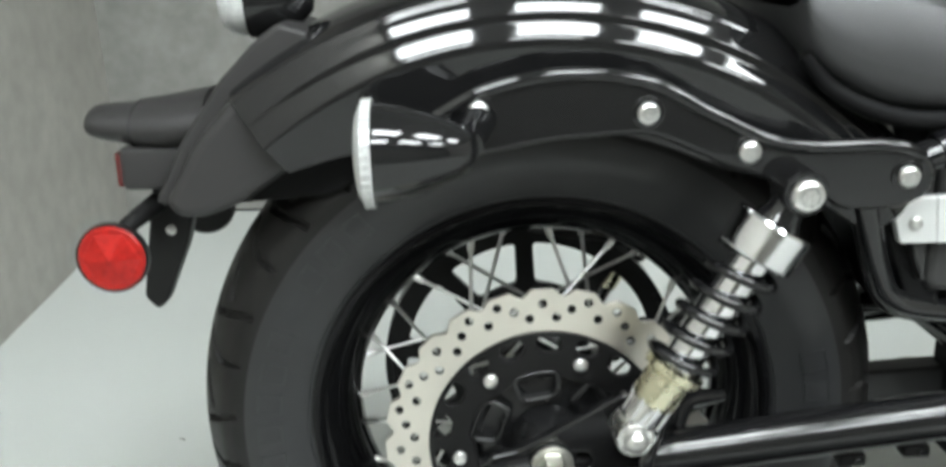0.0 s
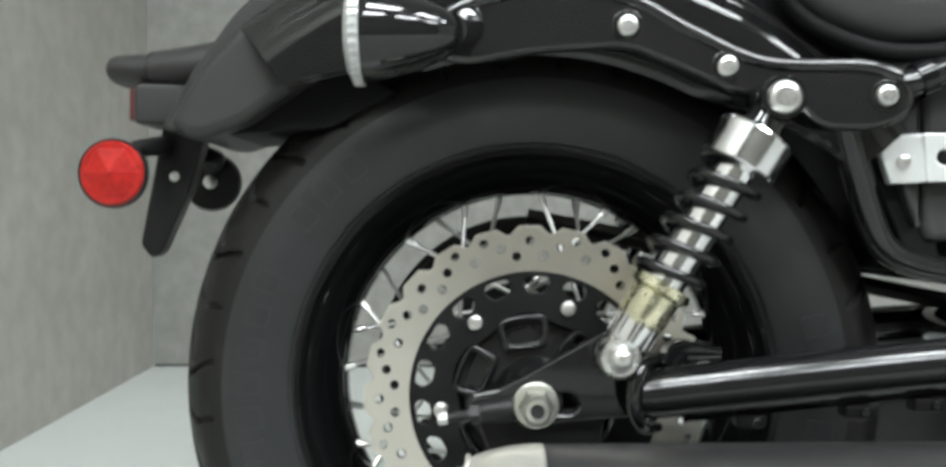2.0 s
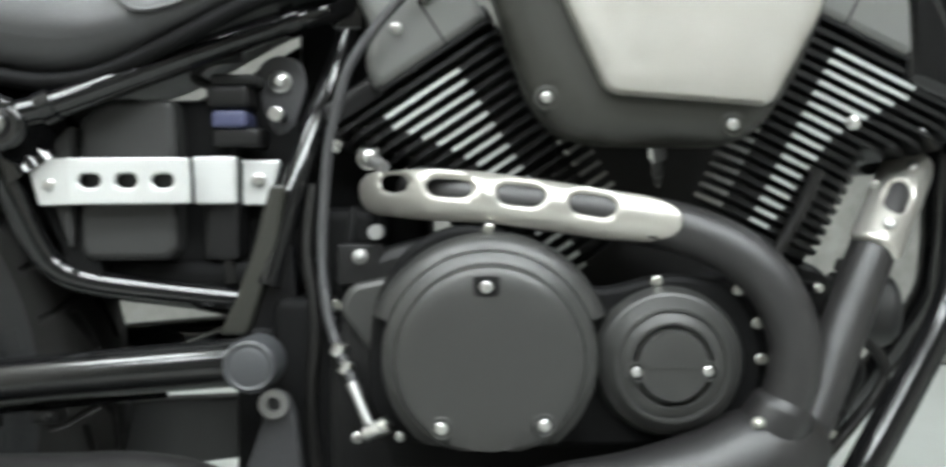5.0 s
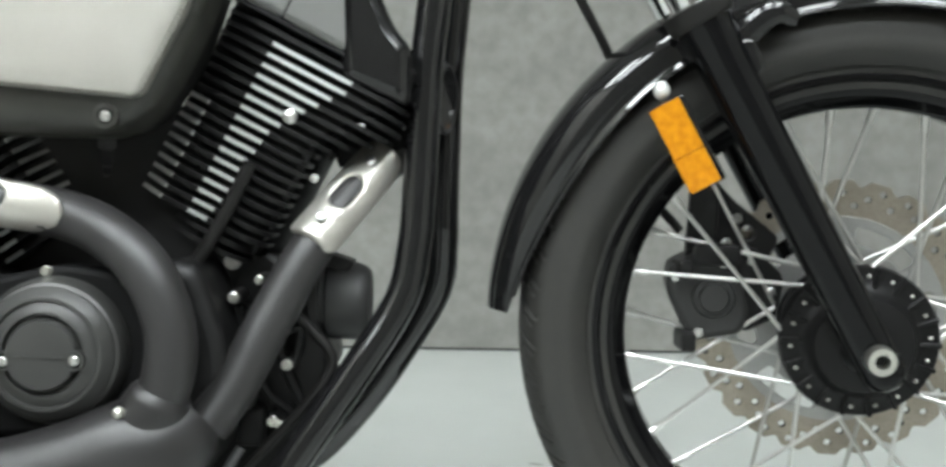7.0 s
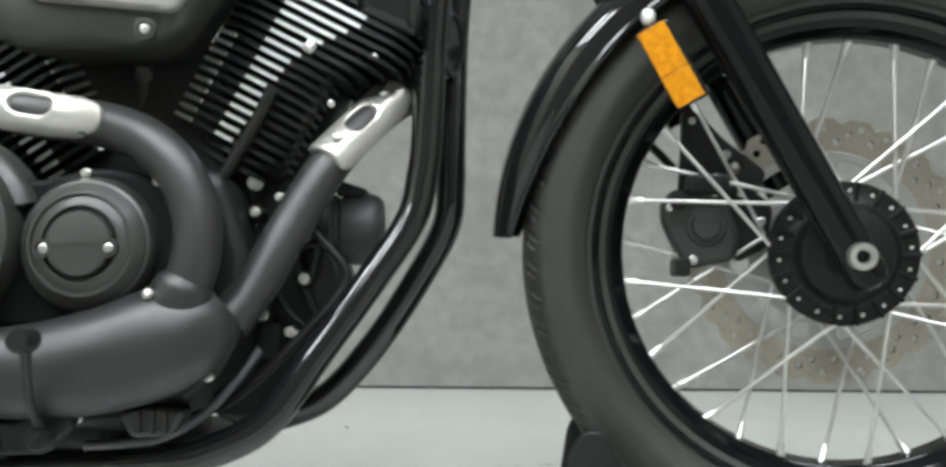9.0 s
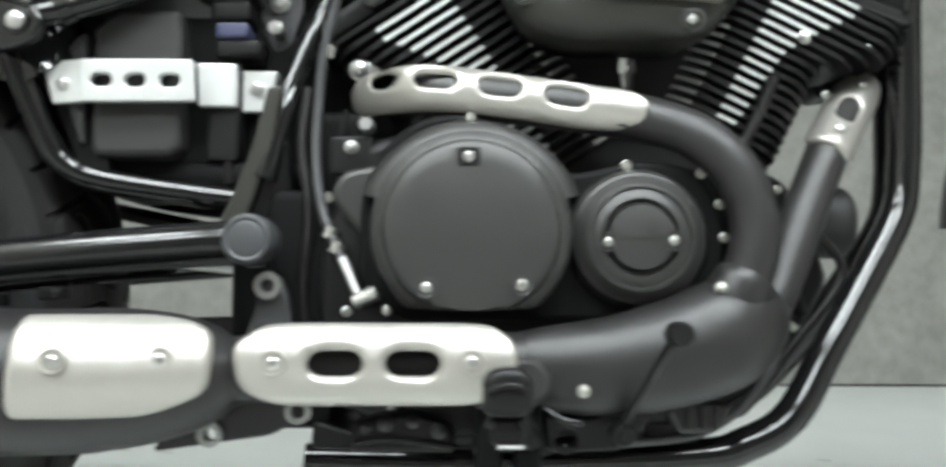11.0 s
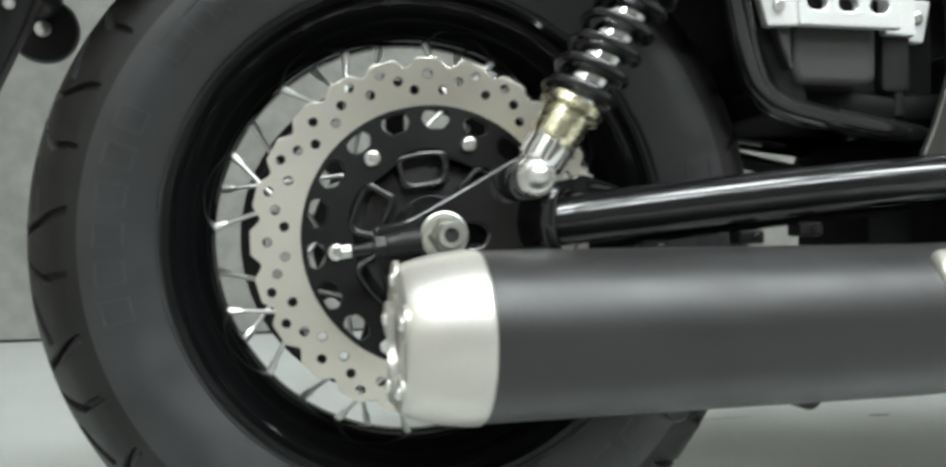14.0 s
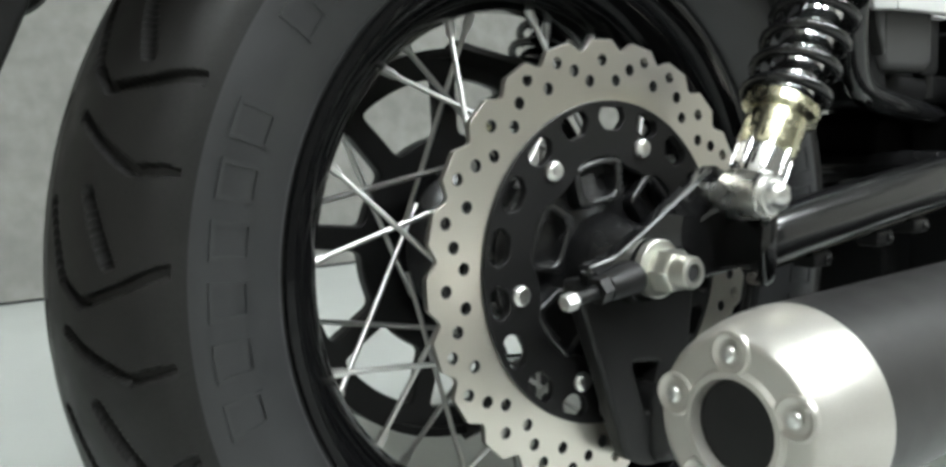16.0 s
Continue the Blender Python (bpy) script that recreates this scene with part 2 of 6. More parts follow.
def box(bm, x0, x1, y0, y1, z0, z1, bevel=0.0, segments=2):
    made = bmesh.ops.create_cube(bm, size=1)["verts"]
    for v in made:
        v.co = Vector((x0 + (v.co.x + 0.5) * (x1 - x0), y0 + (v.co.y + 0.5) * (y1 - y0), z0 + (v.co.z + 0.5) * (z1 - z0)))
    if bevel:
        edges = {e for v in made for e in v.link_edges}
        bmesh.ops.bevel(bm, geom=list(edges), offset=bevel, segments=segments, affect="EDGES", profile=0.5)
    return bm


def block(*args, **kw):
    return box(bmesh.new(), *args, **kw)


def rounded(points, radius, n=5):
    """Round the corners of a closed outline; radius a number or one per corner."""
    out = []
    m = len(points)
    for i in range(m):
        r = radius if np.isscalar(radius) else radius[i]
        p, a, b = (Vector(points[i]), Vector(points[i - 1]), Vector(points[(i + 1) % m]))
        u, v = (a - p), (b - p)
        d = min(r, u.length * 0.45, v.length * 0.45)
        if d <= 0:
            out.append(tuple(p))
            continue
        s, e = p + u.normalized() * d, p + v.normalized() * d
        for k in range(n + 1):
            t = k / n
            q = s * (1 - t) ** 2 + p * 2 * t * (1 - t) + e * t * t
            out.append(tuple(q))
    return out


def ring_of(cx, cz, r, n=24, rz=None, turn=0.0):
    return [(cx + r * math.cos(2 * math.pi * k / n + turn), cz + (rz or r) * math.sin(2 * math.pi * k / n + turn)) for k in range(n)]


def slot(cx, cz, length, height, turn=0.0, n=6):
    """A long hole with round ends."""
    r = height / 2
    h = length / 2 - r
    pts = [(h + r * math.cos(a), r * math.sin(a)) for a in np.linspace(-math.pi / 2, math.pi / 2, n + 1)]
    pts += [(-h + r * math.cos(a), r * math.sin(a)) for a in np.linspace(math.pi / 2, 3 * math.pi / 2, n + 1)]
    c, s = math.cos(turn), math.sin(turn)
    return [(cx + c * x - s * z, cz + s * x + c * z) for x, z in pts]


def plate(outline, y0, y1, holes=(), bevel=0.0015):
    """A flat plate in the xz plane between y0 and y1, with holes and rounded rims."""
    cu = bpy.data.curves.new("outline", "CURVE")
    cu.dimensions, cu.fill_mode = "2D", "BOTH"
    half = abs(y1 - y0) / 2
    cu.bevel_depth = min(bevel, half * 0.95)
    cu.extrude = half - cu.bevel_depth
    cu.offset = -cu.bevel_depth
    cu.bevel_resolution = 2
    for loop in (outline, *holes):
        sp = cu.splines.new("POLY")
        sp.points.add(len(loop) - 1)
        for q, p in zip(sp.points, loop):
            q.co = (p[0], p[1], 0, 1)
        sp.use_cyclic_u = True
    ob = bpy.data.objects.new("outline", cu)
    me = ob.to_mesh()
    bm = bmesh.new()
    bm.from_mesh(me)
    ob.to_mesh_clear()
    bpy.data.objects.remove(ob)
    bpy.data.curves.remove(cu)
    mid = (y0 + y1) / 2
    for v in bm.verts:
        v.co = Vector((v.co.x, mid + v.co.z, v.co.y))
    bmesh.ops.remove_doubles(bm, verts=bm.verts, dist=1e-6)
    bm.normal_update()
    for f in bm.faces:
        f.select = abs(f.normal.y) > 0.9995
    return bm


def densify(loop, step):
    out = []
    for a, b in zip(loop, loop[1:] + loop[:1]):
        n = max(1, int(math.dist(a, b) / step))
        out += [(a[0] + (b[0] - a[0]) * k / n, a[1] + (b[1] - a[1]) * k / n) for k in range(n)]
    return out


def sheet(outline, place, thick, holes=(), step=0.006, rim=0.004, drop=0.004):
    """A stamped sheet with holes. place(u, v, w) gives the spot, w out of the sheet; its rims curl inwards by drop."""
    loops = [densify(l, min(step, rim * 0.7)) for l in (outline, *holes)]
    verts, edges = [], []
    for l in loops:
        n0 = len(verts)
        verts += l
        edges += [(n0 + i, n0 + (i + 1) % len(l)) for i in range(len(l))]
    border = np.array(verts)
    nxt = np.array([verts[e[1]] for e in edges])
    us, vs = border[:, 0], border[:, 1]

    def inside(p):
        x, y = p
        a, b = border, nxt
        hit = ((a[:, 1] > y) != (b[:, 1] > y)) & (x < (b[:, 0] - a[:, 0]) * (y - a[:, 1]) / (b[:, 1] - a[:, 1] + 1e-12) + a[:, 0])
        return hit.sum() % 2 == 1

    def depth(p):
        d = nxt - border
        t = np.clip((((p - border) * d).sum(1)) / ((d * d).sum(1) + 1e-12), 0, 1)
        return np.sqrt((((border + d * t[:, None]) - p) ** 2).sum(1)).min()

    extra = []
    for a, b in zip(border, nxt):
        d = b - a
        if np.hypot(*d) < 1e-9:
            continue
        nrm = np.array([-d[1], d[0]]) / np.hypot(*d)
        for off in (0.12 * rim, 0.4 * rim, rim):
            for sgn in (1, -1):
                q = (a + b) / 2 + sgn * off * nrm
                if inside(q) and depth(q) > off * 0.9:
                    extra.append(tuple(q))
    for u in np.arange(us.min() + step / 2, us.max(), step):
        for v in np.arange(vs.min() + step / 2, vs.max(), step):
            if inside((u, v)) and depth(np.array((u, v))) > rim * 1.4:
                extra.append((u, v))
    pts = [Vector(p) for p in verts + extra]
    cv, ce, cf, *_ = delaunay_2d_cdt(pts, edges, [], 0, 1e-6)
    faces = [f for f in cf if inside((sum(cv[i].x for i in f) / len(f), sum(cv[i].y for i in f) / len(f)))]
    bm = bmesh.new()
    top, low = [], []
    for p in cv:
        d = depth(np.array(p))
        k = max(0.0, 1 - d / rim) if rim else 0
        w = -drop * (1 - math.sqrt(max(0.0, 1 - k * k)))
        top.append(bm.verts.new(place(p.x, p.y, w)))
        low.append(bm.verts.new(place(p.x, p.y, w - thick)))
    count = {}
    for f in faces:
        bm.faces.new([top[i] for i in f])
        bm.faces.new([low[i] for i in f][::-1])
        for a, b in zip(f, f[1:] + f[:1]):
            count[(a, b)] = 1
    for a, b in list(count):
        if (b, a) not in count:
            bm.faces.new((top[b], top[a], low[a], low[b]))
    for v in [v for v in bm.verts if not v.link_faces]:
        bm.verts.remove(v)
    return bm


def joined(*bms):
    """One bmesh of several."""
    out = bmesh.new()
    for b in bms:
        me = bpy.data.meshes.new("piece")
        b.to_mesh(me)
        b.free()
        out.from_mesh(me)
        bpy.data.meshes.remove(me)
    return out


def shifted(bm, m):
    bmesh.ops.transform(bm, matrix=m, verts=bm.verts)
    return bm


def bolt_mesh(kind):
    """A bolt head of radius 1 that faces -y and stands on y = 0."""
    bm = bmesh.new()
    if kind == "socket":
        lathe(bm, [(1.15, 0.0), (1.15, -0.12), (1.0, -0.2), (1.0, -0.80), (0.92, -0.90), (0.66, -0.90)], seg=24)
        bmesh.ops.delete(bm, geom=[f for f in bm.faces if len(f.verts) > 4 and f.calc_center_median().y < -0.85], context="FACES_ONLY")
        lathe(bm, [(0.66, -0.90), (0.63, -0.84), (0.62, -0.2), (0.0, -0.18)], seg=6)
    elif kind == "button":
        lathe(bm, [(1.0, 0.0), (1.0, -0.22), (0.95, -0.36), (0.84, -0.52), (0.68, -0.60), (0.52, -0.62)], seg=24)
        bmesh.ops.delete(bm, geom=[f for f in bm.faces if len(f.verts) > 4 and f.calc_center_median().y < -0.5], context="FACES_ONLY")
        lathe(bm, [(0.52, -0.62), (0.50, -0.56), (0.48, -0.12), (0.0, -0.10)], seg=6)
    elif kind == "hex":
        lathe(bm, [(1.35, 0.0), (1.35, -0.2), (1.15, -0.25)], seg=28)
        lathe(bm, [(1.05, -0.22), (1.05, -0.85), (0.9, -1.0), (0.0, -1.0)], seg=6)
    elif kind == "dome":
        lathe(bm, [(1.2, 0.0), (1.2, -0.2), (1.0, -0.25), (0.98, -0.6), (0.8, -0.95), (0.45, -1.15), (0.0, -1.2)], seg=24)
    bmesh.ops.recalc_face_normals(bm, faces=bm.faces)
    # recess faces take the second, darker slot, as shade
    if kind in ("socket", "button"):
        for f in bm.faces:
            c = f.calc_center_median()
            f.material_index = int(c.y > -0.45 and math.hypot(c.x, c.z) < 0.6)
    me = bpy.data.meshes.new(kind)
    bm.to_mesh(me)
    bm.free()
    return me


BOLTS = {}


def bolt(parent, x, y, z, r, kind="socket", mat=None, name="bolt", turn=None, label=""):
    mat = mat or ZINC
    key = (kind, mat.name)
    if key not in BOLTS:
        me = bolt_mesh(kind)
        me.materials.append(mat)
        me.materials.append(SOCKET)
        me.shade_smooth()
        me.set_sharp_from_angle(angle=radians(35))
        BOLTS[key] = me
    ob = new(name, BOLTS[key])
    ob.parent = parent
    ob.matrix_basis = (turn or Matrix()) @ Matrix.Translation((x, y, z)) @ Matrix.Rotation(random.uniform(0, 1), 4, "Y") @ Matrix.Scale(r, 4)
    if label:
        tagged(ob, label)
    return ob


# ---- the room ----
def wall(name, x0, x1, y0, y1, z0, z1, mat, label):
    ob = finish(name, block(x0, x1, y0, y1, z0, z1), mat)
    return tagged(ob, label, "wall" if "wall" in name else name.split("_")[0], kind="structure")


T = 0.12
wall("floor", X0 - T, X1 + T, -0.30, Y1 + T, -0.1, 0.0, FLOOR, "pale grey-green painted smooth floor with faint scuffs")
wall("floor_front", X0 - T, X1 + T, Y0 - T, -0.30, -0.1, 0.0, DIMFLOOR, "unseen front floor, darkened to throw less light on the motorcycle")
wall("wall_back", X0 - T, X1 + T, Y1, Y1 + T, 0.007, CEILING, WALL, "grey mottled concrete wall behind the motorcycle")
wall("wall_left", X0 - T, X0, Y0, Y1 - 0.001, 0.0, CEILING, SIDELIT, "grey mottled concrete side wall near the rear wheel")
# Unseen right wall takes the brighter colour, to lighten reflections in the disc.
wall("wall_right", X1, X1 + T, Y0, Y1 - 0.001, 0.0, CEILING, SIDELIT, "grey mottled concrete side wall ahead of the motorcycle")
# Unseen front wall; its dark olive is set for reflections on the bike.
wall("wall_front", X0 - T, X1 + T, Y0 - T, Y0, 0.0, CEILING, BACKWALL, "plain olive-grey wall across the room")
wall("ceiling", X0 - T, X1 + T, Y0 - T, Y1 + T, CEILING, CEILING + 0.1, CEIL, "grey painted ceiling with light panels")
tagged(finish("trim_floor_gap", block(X0, X1, Y1 + 0.004, Y1 + 0.1, 0.0005, 0.0065), DARK), "dark gap between wall and floor", "gap", kind="structure")


def ceiling_light(x, y):
    w, d = PANEL_SIZE
    top = new("ceiling_light")
    top.matrix_basis = pose(x, y, CEILING)
    tagged(top, "flat white ceiling light panel with a thin frame", "lamp", "ceiling lights")
    part("diffuser", block(-w / 2, w / 2, -d / 2, d / 2, -0.012, -0.002), LAMP, top, "glowing white diffuser")
    fr = bmesh.new()
    for s in (-1, 1):
        box(fr, s * (w / 2 + 0.011) - 0.01, s * (w / 2 + 0.011) + 0.01, -d / 2 - 0.02, d / 2 + 0.02, -0.018, 0.0, bevel=0.002)
        box(fr, -w / 2, w / 2, s * (d / 2 + 0.011) - 0.009, s * (d / 2 + 0.011) + 0.009, -0.018, 0.0, bevel=0.002)
    part("frame", fr, CEIL, top)


for px, py in PANELS:
    ceiling_light(px, py)

# ---- the motorcycle; its own axes: x ahead, y to its left, rear axle over the origin ----
bike = tagged(new("motorcycle"), "glossy black cruiser motorcycle with spoked wheels and silver heat shields", "motorcycle")
bike.matrix_basis = pose(0, 0, 0.003, -2.96)
RZ = 0.318
FX, FZ = 1.575, 0.378
MID = 0.02
STEER = Matrix.Translation((FX - 0.053, 0, FZ)) @ Matrix.Rotation(radians(-10.5), 4, Vector((-math.sin(radians(29)), 0, math.cos(radians(29))))) @ Matrix.Translation((-(FX - 0.053), 0, -FZ))


def groove_depth(s, y, period, motif, width):
    """Depth mask of the tread grooves at arc length s and side distance y (arrays)."""
    s = np.mod(s, period)
    mask = np.zeros_like(s)
    for line in motif:
        for (s0, y0), (s1, y1) in zip(line, line[1:]):
            for shift in (-period, 0, period):
                a = np.array((s0 * period + shift, y0))
                d = np.array(((s1 - s0) * period, y1 - y0))
                t = np.clip(((s - a[0]) * d[0] + (y - a[1]) * d[1]) / (d @ d), 0, 1)
                dist = np.hypot(s - a[0] - t * d[0], y - a[1] - t * d[1])
                mask = np.maximum(mask, np.clip((width - dist) / (0.35 * width), 0, 1))
    return mask


def tyre_mesh(name, half, bead_r, outer_r, around, period_count, motif, groove, width, bead_half, flat=1.0, phase=0.0):
    """A round tyre with cut grooves, axle at the origin along y."""
    h = outer_r - bead_r
    prof = [(bead_r - 0.004, bead_half * 0.86), (bead_r + 0.006, bead_half), (bead_r + 0.014, bead_half * 1.03), (bead_r + 0.018, bead_half + 0.35 * (half - bead_half)),
            (bead_r + 0.36 * h, half * 0.985), (bead_r + 0.52 * h, half), (bead_r + 0.66 * h, half * 0.965), (bead_r + 0.73 * h, half * 0.92),
            (bead_r + 0.80 * h, half * 0.835), (bead_r + 0.875 * h, half * 0.685), (bead_r + 0.94 * h, half * 0.5), (bead_r + 0.983 * h, half * 0.26), (outer_r, 0.0)]
    side = spline(prof, 10)
    full = [(r, -y) for r, y in side] + [(r, y) for r, y in side[::-1][1:]]
    prof = np.array(full)
    a = np.linspace(0, 2 * math.pi, around, endpoint=False)
    R = np.repeat(prof[None, :, 0], around, 0)
    Y = np.repeat(prof[None, :, 1], around, 0)
    A = np.repeat(a[:, None], len(prof), 1)
    period = 2 * math.pi * outer_r / period_count
    shift = np.where(Y > 0, period / 2, 0.0)
    tread = (R > bead_r + 0.66 * h)
    cut = groove_depth((A - radians(phase)) * outer_r + shift, np.abs(Y), period, motif, width) * tread
    inward = groove * cut
    # shoulder step between the tread rubber and the side
    R2 = R - inward * np.clip((R - bead_r) / h, 0.4, 1)
    Y2 = Y - np.sign(Y) * inward * 0.35
    co = np.stack([R2 * np.cos(A), Y2, R2 * np.sin(A)], -1).reshape(-1, 3)
    co[:, 2] = np.maximum(co[:, 2], -flat)
    m = len(prof)
    i, j = np.meshgrid(np.arange(around), np.arange(m - 1), indexing="ij")
    i2 = (i + 1) % around
    faces = np.stack([i * m + j, i * m + j + 1, i2 * m + j + 1, i2 * m + j], -1).reshape(-1, 4)
    me = bpy.data.meshes.new(name)
    me.from_pydata(co.tolist(), [], faces.tolist())
    me.materials.append(RUBBER if half > 0.06 else DUSTY)
    me.materials.append(SIDEWALL if half > 0.06 else DUSTY)
    low = (prof[:-1, 0] < bead_r + 0.585 * h) & (prof[:-1, 0] > bead_r + 0.10 * h)
    me.polygons.foreach_set("material_index", np.tile(low.astype(np.int32), around))
    me.update()
    return me


def spokes(parent, count, phase, hub_r, rim_r, flange, rim_y, lead, thick, matrix):
    """Laced spokes with nipples; each is an object of its own, four meshes shared."""
    kinds = {}
    for side in (-1, 1):
        for way in (-1, 1):
            rim_p = Vector((rim_r, side * rim_y, 0))
            a = radians(lead) * way
            hub_p = Vector((hub_r * math.cos(a), side * (flange + 0.003 * way), hub_r * math.sin(a)))
            d = (rim_p - hub_p).normalized()
            me = bpy.data.meshes.new("spoke")
            bm = tube([tuple(hub_p), tuple(rim_p)], thick, sides=8, smooth=False)
            bmesh.ops.recalc_face_normals(bm, faces=bm.faces)
            bm.to_mesh(me)
            bm.free()
            me.materials.append(SPOKE)
            me.shade_smooth()
            me.set_sharp_from_angle(angle=radians(50))
            nip = bpy.data.meshes.new("nipple")
            e = rim_p + d * 0.004
            bm = tube([tuple(e - d * 0.022), tuple(e - d * 0.019), tuple(e - d * 0.008), tuple(e - d * 0.007), tuple(e)],
                      [thick * 1.25, thick * 1.75, thick * 1.75, thick * 2.1, thick * 2.1], sides=8, smooth=False)
            bmesh.ops.recalc_face_normals(bm, faces=bm.faces)
            bm.to_mesh(nip)
            bm.free()
            nip.materials.append(SPOKE)
            nip.shade_smooth()
            nip.set_sharp_from_angle(angle=radians(40))
            kinds[(side, way)] = (me, nip)
    for k in range(count):
        side = 1 if k % 2 else -1
        way = (1, -1, -1, 1)[k % 4]
        m = matrix @ Matrix.Rotation(-radians(phase + 360 * k / count), 4, "Y")
        for name, me in zip(("spoke", "nipple"), kinds[(side, way)]):
            ob = new(name, me)
            ob.parent = parent
            ob.matrix_basis = m


def rim_profile(flange_r, half, well_r):
    side = [(flange_r, half - 0.003), (flange_r - 0.001, half), (flange_r - 0.006, half + 0.0005), (flange_r - 0.009, half - 0.004), (flange_r - 0.012, half - 0.007),
            (flange_r - 0.019, half - 0.010), (well_r + 0.010, half * 0.62), (well_r + 0.003, half * 0.36), (well_r, 0.012)]
    inner = [(r, -y) for r, y in side] + [(r, y) for r, y in side[::-1]]
    outer = [(flange_r - 0.006, half - 0.006), (well_r + 0.016, half * 0.55), (well_r + 0.008, 0.0), (well_r + 0.016, -half * 0.55), (flange_r - 0.006, -half + 0.006)]
    return inner + outer


def wave_disc(outer, inner, lobes, y0, y1, parent, matrix, mat, turn=0.0):
    """A wave brake disc with drilled holes."""
    loop = []
    for k in range(lobes):
        for p, d in ((-0.5, 0.0078), (-0.45, 0.0074), (-0.39, 0.0056), (-0.27, 0.0016), (-0.23, 0.0008), (0.23, 0.0008), (0.27, 0.0016), (0.39, 0.0056), (0.45, 0.0074)):
            a = radians(turn) + 2 * math.pi * (k + p) / lobes
            loop.append(((outer - d) * math.cos(a), (outer - d) * math.sin(a)))
    cuts = [ring_of(0, 0, inner, 96)]
    # eight holes to every three lobes, evenly spaced, at five radii
    radii = (0.1348, 0.1217, 0.1303, 0.1387, 0.1262, 0.1387, 0.1303, 0.1217)
    for k in range(lobes * 8 // 3):
        a = radians(turn) + 2 * math.pi * k / (lobes * 8 // 3)
        r = radii[k % 8] * outer / 0.149
        cuts.append(ring_of(r * math.cos(a), r * math.sin(a), 0.0036, 14))
    bm = plate(loop, y0, y1, cuts, 0.0004)
    # hole walls go to the dark slot: shade in the holes, as colour
    for f in bm.faces:
        f.select = False
        c = f.calc_center_median()
        r = math.hypot(c.x, c.z) / outer
        if abs(f.normal.y) < 0.9995 and 0.117 < r * 0.149 < 0.1405 and (r * 0.149 < 0.137 or Vector((c.x, 0, c.z)).normalized().dot(f.normal) < 0.3):
            f.material_index = 1
    ob = part("brake_disc", bm, mat, parent, "brushed steel wave brake disc with drilled holes", sharp=8)
    ob.data.materials.append(DARK)
    ob.matrix_basis = matrix
    return ob


MOTIF_REAR = [[(-0.28, 0.0065), (0.07, 0.0216), (0.172, 0.0375), (0.095, 0.0586), (0.0, 0.0734)], [(0.313, 0.0232), (0.44, 0.0441), (0.53, 0.060), (0.505, 0.0702)], [(0.66, 0.0391), (0.98, 0.0531)]]
MOTIF_FRONT = [[(0.05, 0.010), (0.30, 0.030), (0.62, 0.0455)], [(0.66, 0.030), (0.90, 0.0425)]]


